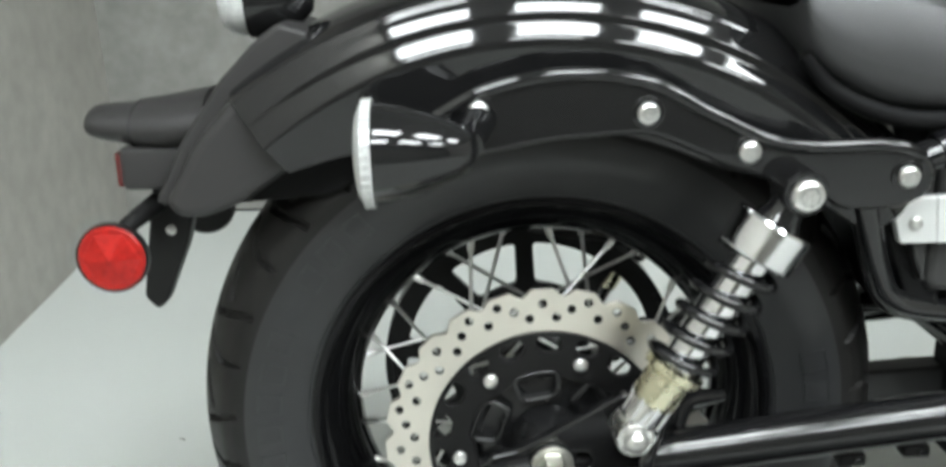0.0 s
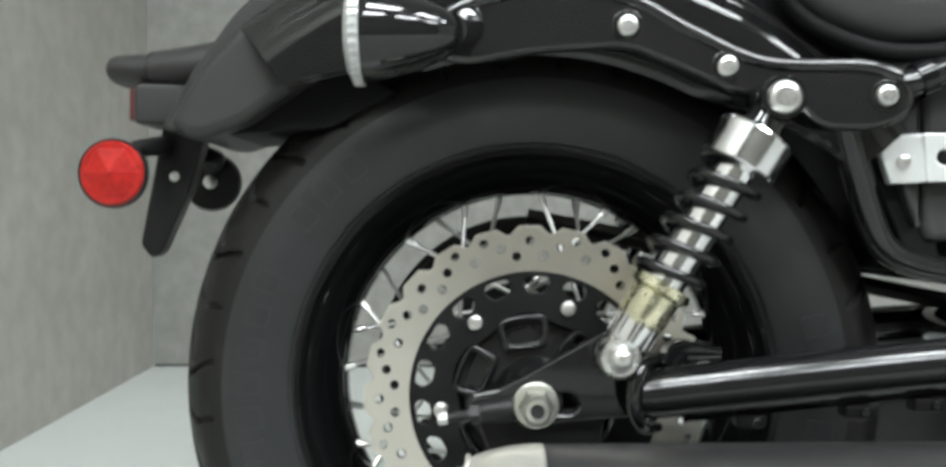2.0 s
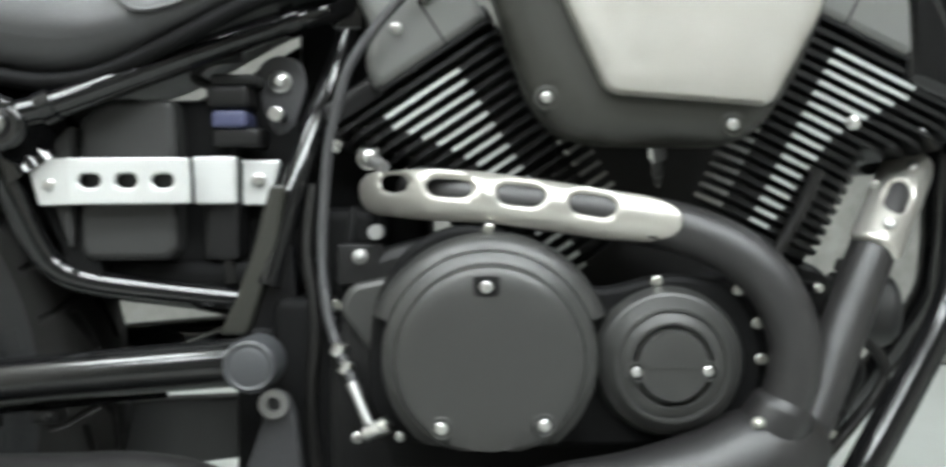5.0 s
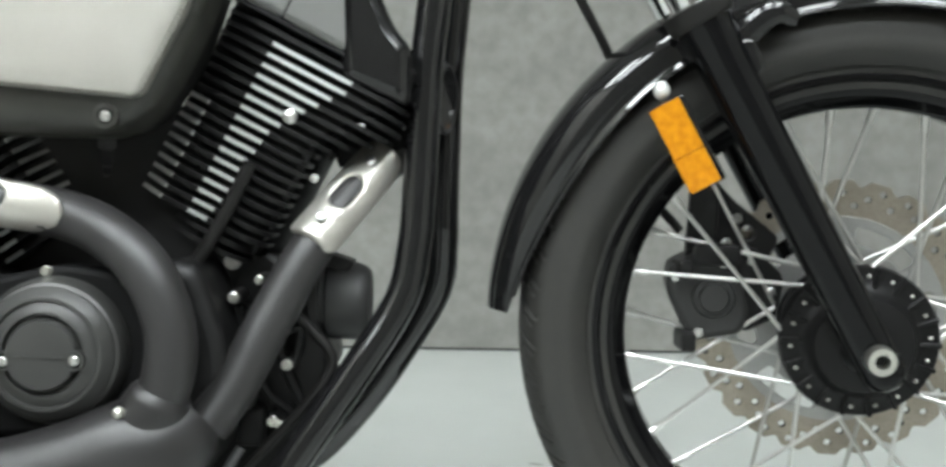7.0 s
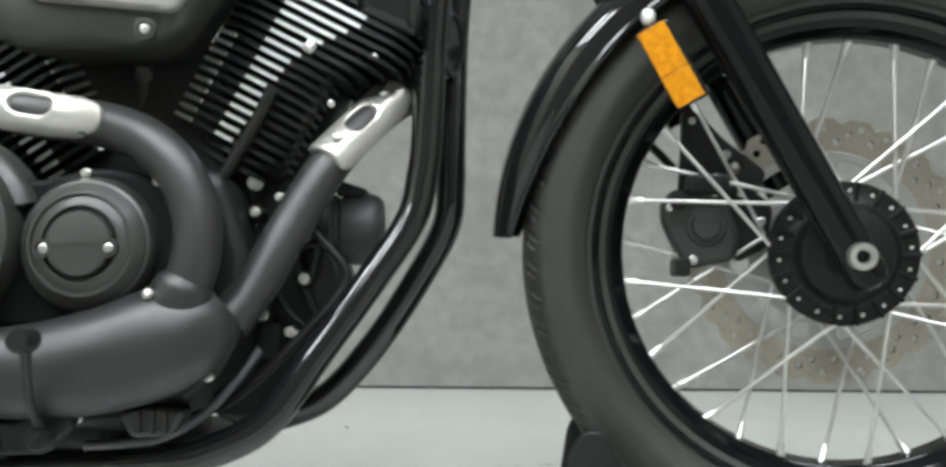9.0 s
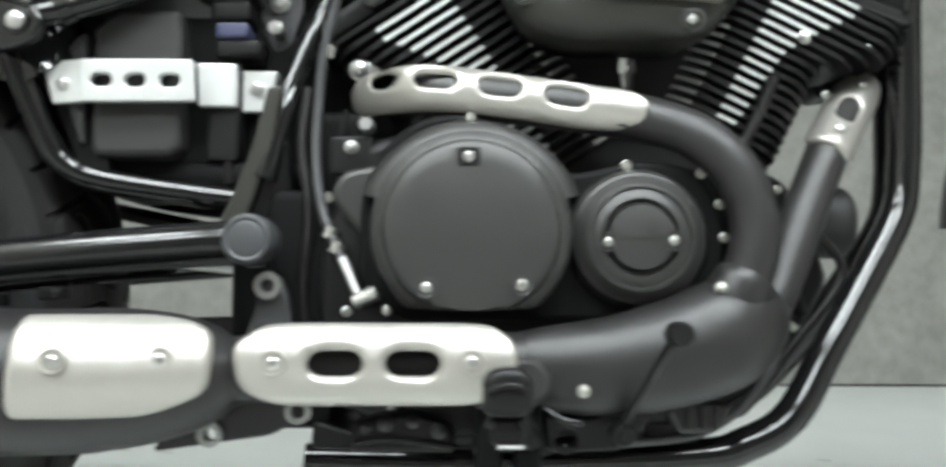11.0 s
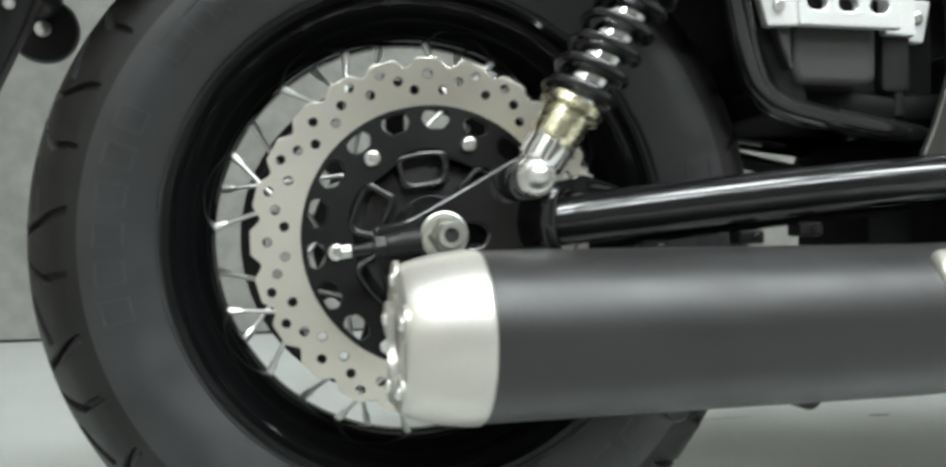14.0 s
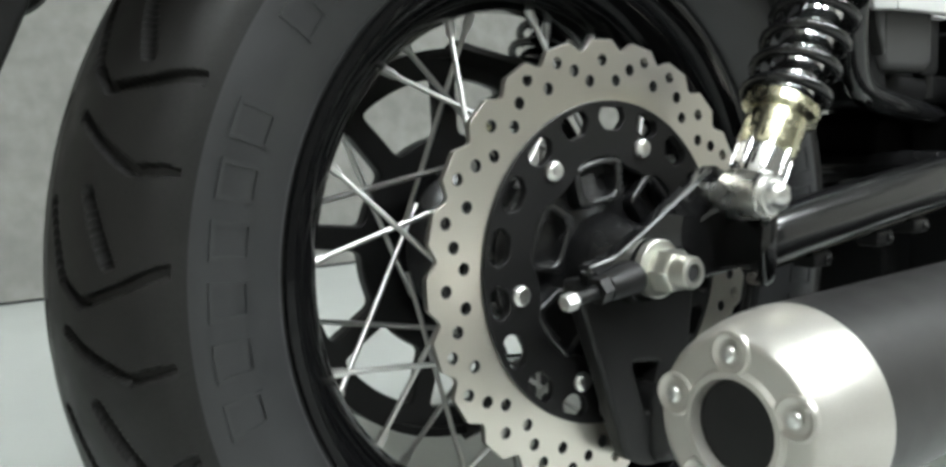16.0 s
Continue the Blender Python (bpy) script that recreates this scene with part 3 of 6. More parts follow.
# -- rear wheel --
def rear_wheel():
    m = Matrix.Translation((0, MID, RZ))
    hub = turned([(0.012, -0.135), (0.022, -0.133), (0.026, -0.118), (0.031, -0.108), (0.034, -0.092), (0.066, -0.086), (0.072, -0.090), (0.0725, -0.094), (0.074, -0.07), (0.066, -0.055), (0.045, -0.05), (0.036, -0.03),
                  (0.036, 0.03), (0.05, 0.045), (0.066, 0.05), (0.066, 0.06), (0.03, 0.07), (0.012, 0.075)], seg=48)
    wheel = part("rear_wheel", hub, HUB, bike, "black spoked rear wheel with a cast hub")
    wheel.matrix_basis = m
    for k in range(6):
        a = radians(98.6 + 60 * k)
        wedge = rounded([(0.040, -0.0195), (0.0690, -0.0235), (0.0715, 0.0), (0.0690, 0.0235), (0.040, 0.0195)], 0.006)
        hollow = rounded([(0.0455, -0.0140), (0.0645, -0.0175), (0.0660, 0.0), (0.0645, 0.0175), (0.0455, 0.0140)], 0.006)
        part("hub_pocket", shifted(plate(wedge, -0.100, -0.080, [hollow], 0.0025), Matrix.Rotation(-a, 4, "Y")), HUB, wheel)
        # near-black floor gives the pocket its deep shade by colour
        part("pocket_floor", shifted(plate(hollow, -0.0872, -0.0846, (), 0.0005), Matrix.Rotation(-a, 4, "Y")), DARK, wheel)
    part("rim", turned(rim_profile(0.219, 0.060, 0.178), seg=96, closed=True), FORKBLACK, wheel, "glossy black steel rim")
    link_mesh("tyre", tyre_mesh("tyre", 0.076, 0.207, 0.330, 1500, 18, MOTIF_REAR, 0.0068, 0.0036, 0.056, RZ + 0.001, 15.3), RUBBER, wheel, "wide black rubber tyre with swept grooves", sharp=50)
    spokes(wheel, 32, 20.0, 0.068, 0.184, 0.052, 0.008, 65, 0.0020, Matrix())
    wave_disc(0.149, 0.1075, 24, -0.098, -0.0935, wheel, Matrix(), STEEL, 1.5)
    # black carrier with windows
    cuts = []
    for k in range(6):
        a = radians(68.6 + 60 * k)
        for da, r, wide, tall in ((0, 0.0970, 0.017, 0.0135), (20, 0.0965, 0.019, 0.0150), (40, 0.0965, 0.019, 0.0150)):
            b = a + radians(da)
            pts = rounded([(r + tall / 2, -wide / 2), (r + tall / 2, wide / 2), (r, wide / 2 + 0.003), (r - tall / 2, wide / 3), (r - tall / 2, -wide / 3), (r, -wide / 2 - 0.003)], 0.003, 3)
            cuts.append([(x * math.cos(b) - z * math.sin(b), x * math.sin(b) + z * math.cos(b)) for x, z in pts])
    inner = []
    for k in range(6):
        a = radians(68.6 + 60 * k)
        for da, r in ((-30, 0.073), (-16, 0.072), (-9, 0.066), (9, 0.066), (16, 0.072)):
            b = a + radians(da)
            inner.append((r * math.cos(b), r * math.sin(b)))
    part("disc_carrier", plate(ring_of(0, 0, 0.1085, 96), -0.1005, -0.0945, [rounded(inner, 0.006, 3), *cuts], 0.0008), CASTDARK, wheel, "black disc carrier with small windows")
    for k in range(6):
        a = radians(68.6 + 60 * k)
        bolt(wheel, 0.0815 * math.cos(a), -0.1005, 0.0815 * math.sin(a), 0.0068, "button", ZINC, "disc_bolt")
    # belt pulley on the far side
    cuts = []
    for k in range(9):
        a0 = radians(152.5 + 40 * k)
        pts = [(0.135 * math.cos(a0 + s), 0.135 * math.sin(a0 + s)) for s in np.linspace(-0.28, 0.28, 7)] + [(0.090 * math.cos(a0 + s), 0.090 * math.sin(a0 + s)) for s in np.linspace(0.24, -0.24, 4)]
        cuts.append(rounded(pts, 0.008, 3))
    part("belt_pulley", joined(plate(ring_of(0, 0, 0.153, 72), 0.076, 0.088, cuts, 0.002), turned([(0.151, 0.070), (0.158, 0.070), (0.158, 0.100), (0.151, 0.100)], seg=72, closed=True)),
         BLACK, wheel, "black spoked belt pulley with rounded openings")
    # raised maker's marks on the sidewall, kept as plain bars
    for k in range(18):
        a = (158 + 7 * k) if k < 6 else (150 - 7 * (k - 5)) if k < 9 else (338 + 7 * (k - 9)) if k < 15 else (330 - 7 * (k - 14))
        bm = bmesh.new()
        for r0, r1, d0, d1 in ((0.2460, 0.2485, -2.3, 2.3), (0.2675, 0.2700, -2.3, 2.3), (0.2485, 0.2675, -2.3, -1.75), (0.2485, 0.2675, 1.75, 2.3)):
            grid = []
            for r in np.linspace(r0, r1, 5):
                y = -0.0010 - np.interp(r, (0.225, 0.238, 0.2513, 0.262, 0.271, 0.288), (0.063, 0.0705, 0.0749, 0.0759, 0.076, 0.0733))
                grid.append([bm.verts.new((r * math.cos(radians(a + d)), y, r * math.sin(radians(a + d)))) for d in (d0, (d0 + d1) / 2, d1)])
            strip = []
            for p, q in zip(grid, grid[1:]):
                for i in range(2):
                    strip.append(bm.faces.new((p[i], p[i + 1], q[i + 1], q[i])))
            made = bmesh.ops.extrude_face_region(bm, geom=strip)
            for v in made["geom"]:
                if isinstance(v, bmesh.types.BMVert):
                    v.co.y += 0.004
        part("sidewall_mark", bm, MARK, wheel, "raised rubber bar outline on the sidewall" if k == 0 else "")
    # axle nut
    axle = turned([(0.0, -0.108), (0.0215, -0.108), (0.0215, -0.113), (0.019, -0.1145)], seg=32)
    lathe(axle, [(0.0165, -0.1145), (0.0165, -0.126), (0.0145, -0.129), (0.0125, -0.129)], seg=6)
    lathe(axle, [(0.0125, -0.129), (0.0118, -0.139), (0.0105, -0.1405), (0.0068, -0.1405), (0.0065, -0.128), (0.0, -0.128)], seg=24)
    part("axle_nut", shifted(axle, Matrix.Translation((0, -0.03, 0)) @ Matrix.Diagonal((0.88, 1, 0.88, 1))), NUT, wheel, "zinc-plated axle nut and washer")
    # near-black plug, the shade of the bore put into colour
    part("axle_bore", turned([(0.0, -0.1690), (0.0056, -0.1690), (0.0056, -0.160)], seg=20), DARK, wheel, "near-black disc in the axle bore, for its shade")


rear_wheel()


# -- front wheel and fork, built straight and steered --
def front_end():
    m = STEER @ Matrix.Translation((FX, 0, FZ))
    hub = turned([(0.010, -0.078), (0.020, -0.076), (0.024, -0.064), (0.045, -0.058), (0.050, -0.048), (0.058, -0.042), (0.072, -0.040), (0.074, -0.036), (0.074, -0.028), (0.060, -0.024),
                  (0.034, -0.012), (0.034, 0.02), (0.05, 0.03), (0.062, 0.034), (0.062, 0.042), (0.03, 0.06), (0.01, 0.075)], seg=48)
    wheel = part("front_wheel", hub, CASTDARK, bike, "black spoked front wheel with a cast hub")
    wheel.matrix_basis = m
    ring = bmesh.new()
    for k in range(18):
        b = block(0.052, 0.073, -0.046, -0.041, -0.0022, 0.0022, bevel=0.001, segments=1)
        ring = joined(ring, shifted(b, Matrix.Rotation(2 * math.pi * k / 18, 4, "Y")))
    part("hub_rib", ring, CASTDARK, wheel)
    part("rim", turned(rim_profile(0.254, 0.036, 0.221), seg=96, closed=True), FORKBLACK, wheel, "glossy black steel rim")
    link_mesh("tyre", tyre_mesh("tyre", 0.052, 0.243, 0.330, 1600, 64, MOTIF_FRONT, 0.0030, 0.0022, 0.034), RUBBER, wheel, "narrow black rubber front tyre", sharp=50)
    spokes(wheel, 32, 8.2, 0.069, 0.223, 0.034, 0.006, 33, 0.0022, Matrix())
    wave_disc(0.149, 0.110, 24, 0.058, 0.0625, wheel, Matrix(), DARKDISC)
    cuts = [ring_of(0, 0, 0.045, 36)]
    for k in range(6):
        a = 2 * math.pi * k / 6
        pts = [(0.101 * math.cos(a + s), 0.101 * math.sin(a + s)) for s in np.linspace(-0.36, 0.36, 6)] + [(0.082 * math.cos(a + s), 0.082 * math.sin(a + s)) for s in np.linspace(0.36, -0.36, 6)]
        cuts.append(rounded(pts, 0.006, 3))
    part("disc_carrier", plate(ring_of(0, 0, 0.1105, 72), 0.0575, 0.063, cuts, 0.0008), ALLOY, wheel, "bare steel disc carrier with long windows")
    axle = turned([(0.0, -0.103), (0.0132, -0.103), (0.0132, -0.1125), (0.0120, -0.115), (0.0066, -0.115), (0.0060, -0.1045), (0.0, -0.1045)], seg=28)
    part("axle_end", shifted(axle, Matrix.Translation((0, -0.002, 0))), NUT, wheel, "bare steel axle end")
    # near-black plug stands for shade in the bore
    part("axle_bore", turned([(0.0, -0.1068), (0.0060, -0.1068), (0.0060, -0.104)], seg=20), DARK, wheel, "near-black disc in the axle bore, for its shade")
    for k in range(18):
        a = 2 * math.pi * (k + 0.3) / 18
        bolt(wheel, 0.0635 * math.cos(a), -0.0405, 0.0635 * math.sin(a), 0.0020, "dome", NUT, "spoke_head")
    bolt(wheel, 0.026, -0.060, -0.006, 0.0045, "dome", ZINC, "hub_bolt")

    back, up = math.sin(radians(29)), math.cos(radians(29))

    def along(d, fwd=0.0, y=0.0):
        """A spot d up the fork leg from the axle and fwd ahead of it."""
        return (FX - back * d + up * fwd, y, FZ + up * d + back * fwd)

    fork = part("front_fork", tube([along(0.30, 0, -0.085), along(0.62, 0, -0.085)], 0.0205, smooth=False, sides=28), CHROME, bike, "telescopic fork with black lower legs")
    fork.matrix_basis = STEER
    part("stanchion", tube([along(0.30, 0, 0.085), along(0.62, 0, 0.085)], 0.0205, smooth=False, sides=28), CHROME, fork)
    for y in (-0.085, 0.085):
        leg = tube([along(d, 0, y) for d in (-0.034, -0.03, -0.02, 0.03, 0.06, 0.22, 0.30, 0.33, 0.338, 0.34)], [0.012, 0.017, 0.0200, 0.0208, 0.0208, 0.0220, 0.0228, 0.0260, 0.0260, 0.022], smooth=False, sides=32)
        part("fork_leg", leg, FORKBLACK, fork, "glossy black fork lower leg")
        part("dust_seal", tube([along(d, 0, y) for d in (0.335, 0.338, 0.352, 0.354)], [0.028, 0.0305, 0.0305, 0.024], smooth=False, sides=28), RUBBER, fork, "black rubber dust seal")
    # amber reflector on the right leg
    axis = Matrix.Rotation(radians(-29), 4, "Y")
    for y in (-0.100, 0.112):
        s = math.copysign(1, y)
        spot = Matrix.Translation((1.400, 0, 0.563)) @ axis
        y0, y1 = min(y, y - s * 0.006), max(y, y - s * 0.006)
        for z0, z1 in ((-0.0415, -0.0082), (-0.0078, 0.0415)):
            part("reflector", shifted(block(-0.0145, 0.0145, y0, y1, z0, z1, bevel=0.0012), spot), AMBER, fork, "amber rectangular side reflector")
        for k in range(14):
            z = -0.038 + 0.0025 * k
            part("reflector_tooth", shifted(block(-0.0152, -0.0132, min(y + s * 0.0006, y - s * 0.003), max(y + s * 0.0006, y - s * 0.003), z - 0.0008, z + 0.0008), spot), AMBER, fork)
        part("reflector_mount", shifted(block(-0.0135, 0.020, min(y - s * 0.006, y - s * 0.012), max(y - s * 0.006, y - s * 0.012), -0.0435, 0.042, bevel=0.003), spot), GLOSS, fork, "glossy black reflector bracket")

    back_steer = STEER.inverted()
    # front fender: an arc over the tyre
    def fender_section(half, crown, skirt):
        out = [(-skirt, -half * 1.0), (-skirt * 0.80, -half * 0.955), (-skirt * 0.4, -half * 0.965), (0.0, -half * 0.90), (crown * 0.5, -half * 0.72), (crown * 0.85, -half * 0.42), (crown, 0.0)]
        out = [(r, y) for r, y in out]
        return out + [(r, -y) for r, y in out[::-1][1:]]

    bm = bmesh.new()
    sec = [tuple(p) for p in spline(fender_section(0.066, 0.024, 0.030), 4)]
    rings = []
    angs = np.linspace(177.6, 62, 72)
    for a in angs:
        u, v = min(1.0, (177.6 - a) / 34), min(1.0, (a - 62) / 20)
        k = 0.10 + 0.90 * min(u * (2 - u), v * (2 - v))
        ring = []
        for layer in (0.0, -0.0025):
            for r, y in sec:
                rr = 0.343 + r * (0.85 if r > 0 else k) + layer
                ring.append(bm.verts.new((FX + rr * math.cos(radians(a)), y * (0.62 + 0.38 * k) * (1 + layer * 8), FZ + rr * math.sin(radians(a)))))
        rings.append(ring)
    n = len(sec)
    for a, b in zip(rings, rings[1:]):
        for off in (0, n):
            for k in range(n - 1):
                bm.faces.new((a[off + k], a[off + k + 1], b[off + k + 1], b[off + k]))
        bm.faces.new((a[0], b[0], b[n], a[n]))
        bm.faces.new((a[n - 1], b[n - 1], b[2 * n - 1], a[2 * n - 1]))
    for r in (rings[0], rings[-1]):
        for k in range(n - 1):
            bm.faces.new((r[k], r[k + 1], r[n + k + 1], r[n + k]))
    fend = part("front_fender", bm, GLOSS, bike, "glossy black front fender", sharp=55)
    fend.matrix_basis = STEER
    for y in (-1, 1):
        mount = tube([along(0.30, 0.0, y * 0.074), along(0.315, 0.055, y * 0.074), along(0.30, 0.075, y * 0.070)], [0.014, 0.012, 0.008], squash=0.6)
        part("fender_mount", mount, GLOSS, fend)
        q = back_steer @ Vector((1.452, 0, 0.637))
        tab = plate(rounded([(-0.016, 0.020), (0.006, 0.022), (0.018, -0.004), (0.0, -0.024), (-0.018, 0.002)], 0.005), y * 0.078 - 0.010, y * 0.078 + 0.010, (), 0.003)
        part("fender_tab", shifted(tab, Matrix.Translation((q.x, 0, q.z))), GLOSS, fend)
        # small bright dome added as the glint on the glossy mount
        q = Vector((1.3785, 0, 0.612))
        dome = turned([(0.0, -0.008), (0.007, -0.0075), (0.0125, -0.004), (0.014, 0.0), (0.014, 0.012)], seg=28)
        part("mount_glint", shifted(dome, Matrix.Translation((q.x, y * 0.088, q.z)) @ Matrix.Rotation(radians(0 if y < 0 else 180), 4, "Z") @ Matrix.Diagonal((0.52, 0.6, 0.62, 1))), STRAP, fend, "bright dome standing in for a glint on the black mount")
    # caliper on the far leg, behind it
    c0 = back_steer @ Vector((1.446, 0.05, 0.412))
    spot = Matrix.Translation((c0.x, 0.05, c0.z)) @ Matrix.Rotation(radians(-20), 4, "Y")
    body = plate(rounded([(-0.034, -0.042), (0.020, -0.050), (0.034, -0.030), (0.036, 0.036), (0.020, 0.046), (-0.030, 0.040), (-0.040, 0.016)], 0.010), -0.038, 0.024, (), 0.008)
    cal = part("brake_caliper", shifted(body, spot), PLASTIC, fork, "black front brake caliper")
    part("piston_cap", shifted(turned([(0.0, -0.046), (0.014, -0.046), (0.0155, -0.044), (0.0155, -0.041), (0.0205, -0.041), (0.022, -0.038), (0.022, -0.03)], (0.004, 0, -0.004), seg=32), spot), PLASTIC, cal)
    part("caliper_arm", shifted(joined(plate(rounded([(-0.012, 0.038), (0.022, 0.038), (0.046, 0.100), (0.040, 0.128), (0.024, 0.126), (0.008, 0.085)], 0.008), -0.020, 0.0, (), 0.003),
                                       plate(rounded([(0.020, -0.055), (0.060, -0.050), (0.080, -0.010), (0.060, 0.030), (0.030, 0.030)], 0.010), -0.015, 0.0, (), 0.003)), spot), BLACK, cal)
    for x, z, r in ((-0.022, -0.034, 0.005), (0.024, 0.026, 0.0042), (-0.026, 0.028, 0.0042), (0.030, 0.110, 0.0045), (0.062, -0.020, 0.005), (0.052, 0.016, 0.004)):
        bolt(cal, x, -0.040 if x < 0.03 else -0.018, z, r, "button", ZINC, turn=spot)
    lug = rounded([(1.436, 0.498), (1.449, 0.530), (1.470, 0.508), (1.520, 0.468), (1.502, 0.430), (1.456, 0.452)], 0.008)
    part("caliper_lug", shifted(plate(lug, 0.040, 0.054, [ring_of(1.486, 0.474, 0.007, 16)], 0.003), back_steer), BLACK, cal)
    for x, z in ((1.4495, 0.512), (1.474, 0.488), (1.463, 0.462)):
        bolt(cal, x, 0.040, z, 0.0046, "socket", ZINC, turn=back_steer)
    part("caliper_web", shifted(joined(block(1.408, 1.424, 0.010, 0.050, 0.425, 0.445, bevel=0.004), block(1.412, 1.428, 0.010, 0.050, 0.352, 0.372, bevel=0.004), block(1.424, 1.470, 0.004, 0.030, 0.440, 0.462, bevel=0.006)), back_steer), BLACK, cal)
    hose = tube([along(0.16, -0.10, 0.04), along(0.24, -0.115, 0.05), along(0.33, -0.085, 0.04), along(0.42, -0.082, 0.01), along(0.55, -0.085, 0.0), along(0.68, -0.06, 0.0)], 0.005, n=10, sides=10)
    part("brake_hose", hose, RUBBER, fork, "thin black brake hose")
    # lower clamp, out of the way above
    part("lower_clamp", shifted(block(-0.035, 0.035, -0.12, 0.12, -0.02, 0.02, bevel=0.012), Matrix.Translation(along(0.56)) @ axis), GLOSS, fork)


front_end()


# -- swing arm, shocks --
def swing_arm():
    bm = tube([(0.075, -0.128, 0.327), (0.09, -0.128, 0.328), (0.13, -0.128, 0.333), (0.30, -0.128, 0.352), (0.44, -0.126, 0.364), (0.50, -0.122, 0.368)], [0.016, 0.0195, 0.0205, 0.0205, 0.0205, 0.0205], sides=28)
    arm = part("swing_arm", bm, ARMBLACK, bike, "glossy black tubular swing arm")
    part("far_tube", tube([(0.0, 0.115, 0.320), (0.13, 0.118, 0.333), (0.30, 0.125, 0.352), (0.50, 0.122, 0.368)], 0.0205, sides=24), GLOSS, arm)
    part("cross_tube", tube([(0.43, -0.12, 0.362), (0.43, 0.12, 0.362)], 0.018, smooth=False), GLOSS, arm)
    outline = rounded([(-0.052, 0.309), (0.0, 0.300), (0.05, 0.305), (0.100, 0.308), (0.108, 0.345), (0.085, 0.372), (0.064, 0.382), (0.0, 0.346), (-0.030, 0.330), (-0.056, 0.325)], 0.005)
    part("axle_plate", plate(outline, -0.116, -0.104, [slot(0.022, 0.318, 0.028, 0.018)], 0.0025), GLOSS, arm, "black axle plate")
    part("far_axle_plate", plate(outline, 0.104, 0.116, (), 0.003), FRAME, arm)
    part("weld_bead", tube([(0.100, -0.119, 0.300), (0.083, -0.142, 0.306), (0.076, -0.148, 0.328), (0.082, -0.144, 0.351), (0.102, -0.120, 0.359)], [0.0045, 0.006, 0.0065, 0.006, 0.0045], sides=12), GLOSS, arm)
    part("gusset", tube([(0.105, -0.118, 0.345), (0.12, -0.09, 0.357), (0.16, -0.075, 0.355)], [0.009, 0.012, 0.006], sides=12), GLOSS, arm)
    part("adjuster_sleeve", joined(tube([(-0.019, -0.119, 0.3145), (-0.030, -0.119, 0.3132), (-0.046, -0.120, 0.3110)], [0.0105, 0.0100, 0.0085], sides=18), tube([(-0.046, -0.120, 0.3110), (-0.054, -0.120, 0.3098)], 0.0088, smooth=False, sides=6),
                                   tube([(-0.052, -0.120, 0.3100), (-0.074, -0.121, 0.3070)], 0.0042, smooth=False, sides=12)), BLACK, arm, "black belt adjuster sleeve")
    part("adjuster_bolt", tube([(-0.073, -0.121, 0.3072), (-0.0795, -0.121, 0.3062), (-0.081, -0.121, 0.3060)], [0.0058, 0.0058, 0.0046], smooth=False, sides=6), ALLOY, arm, "zinc-plated adjuster bolt")
    # pivot cap
    cap = turned([(0.0, -0.158), (0.013, -0.158), (0.016, -0.1565), (0.019, -0.158), (0.0215, -0.1565), (0.0228, -0.152), (0.0228, -0.118)], (0.5005, 0, 0.3685), seg=40)
    part("pivot_cap", cap, CAPGREY, arm, "round grey rubber pivot cap")
    # belt run on the far side
    part("drive_belt", joined(tube([(0.0, 0.095, 0.318 + 0.157), (0.55, 0.095, 0.365)], 0.009, smooth=False, sides=4, squash=1.6), tube([(0.0, 0.095, 0.318 - 0.157), (0.55, 0.095, 0.270)], 0.009, smooth=False, sides=4, squash=1.6)), RUBBER, arm)
    part("belt_guard", plate(rounded([(0.05, 0.200), (0.30, 0.292), (0.50, 0.300), (0.50, 0.240), (0.30, 0.215), (0.05, 0.170)], 0.010), 0.080, 0.112, (), 0.004), PLASTIC, arm, "dark plastic belt guard")
    bracket = rounded([(-0.055, 0.315), (-0.035, 0.262), (-0.010, 0.190), (0.010, 0.180), (0.030, 0.180), (0.050, 0.230), (0.060, 0.310)], 0.008)
    part("caliper_bracket", plate(bracket, -0.102, -0.088, [rounded([(-0.004, 0.254), (0.024, 0.250), (0.010, 0.215)], 0.005)], 0.003), BLACK, arm, "black brake caliper bracket")
    part("brake_caliper", block(0.012, 0.110, -0.112, -0.045, 0.180, 0.238, bevel=0.012, segments=3), BLACK, arm, "black rear brake caliper")
    rib = [(0.12, -0.122, 0.308), (0.30, -0.122, 0.3275), (0.42, -0.118, 0.338)]
    part("arm_rib", tube(rib, 0.0035, sides=8), GLOSS, arm)
    for x, z in ((0.175, 0.3105), (0.262, 0.3185), (0.318, 0.3245)):
        part("line_clip", block(x - 0.012, x + 0.012, -0.128, -0.108, z - 0.010, z + 0.002, bevel=0.003), BLACK, arm)
        bolt(arm, x + 0.004, -0.128, z - 0.004, 0.0040, "button", ARMBLACK)
    return arm


swing_arm()


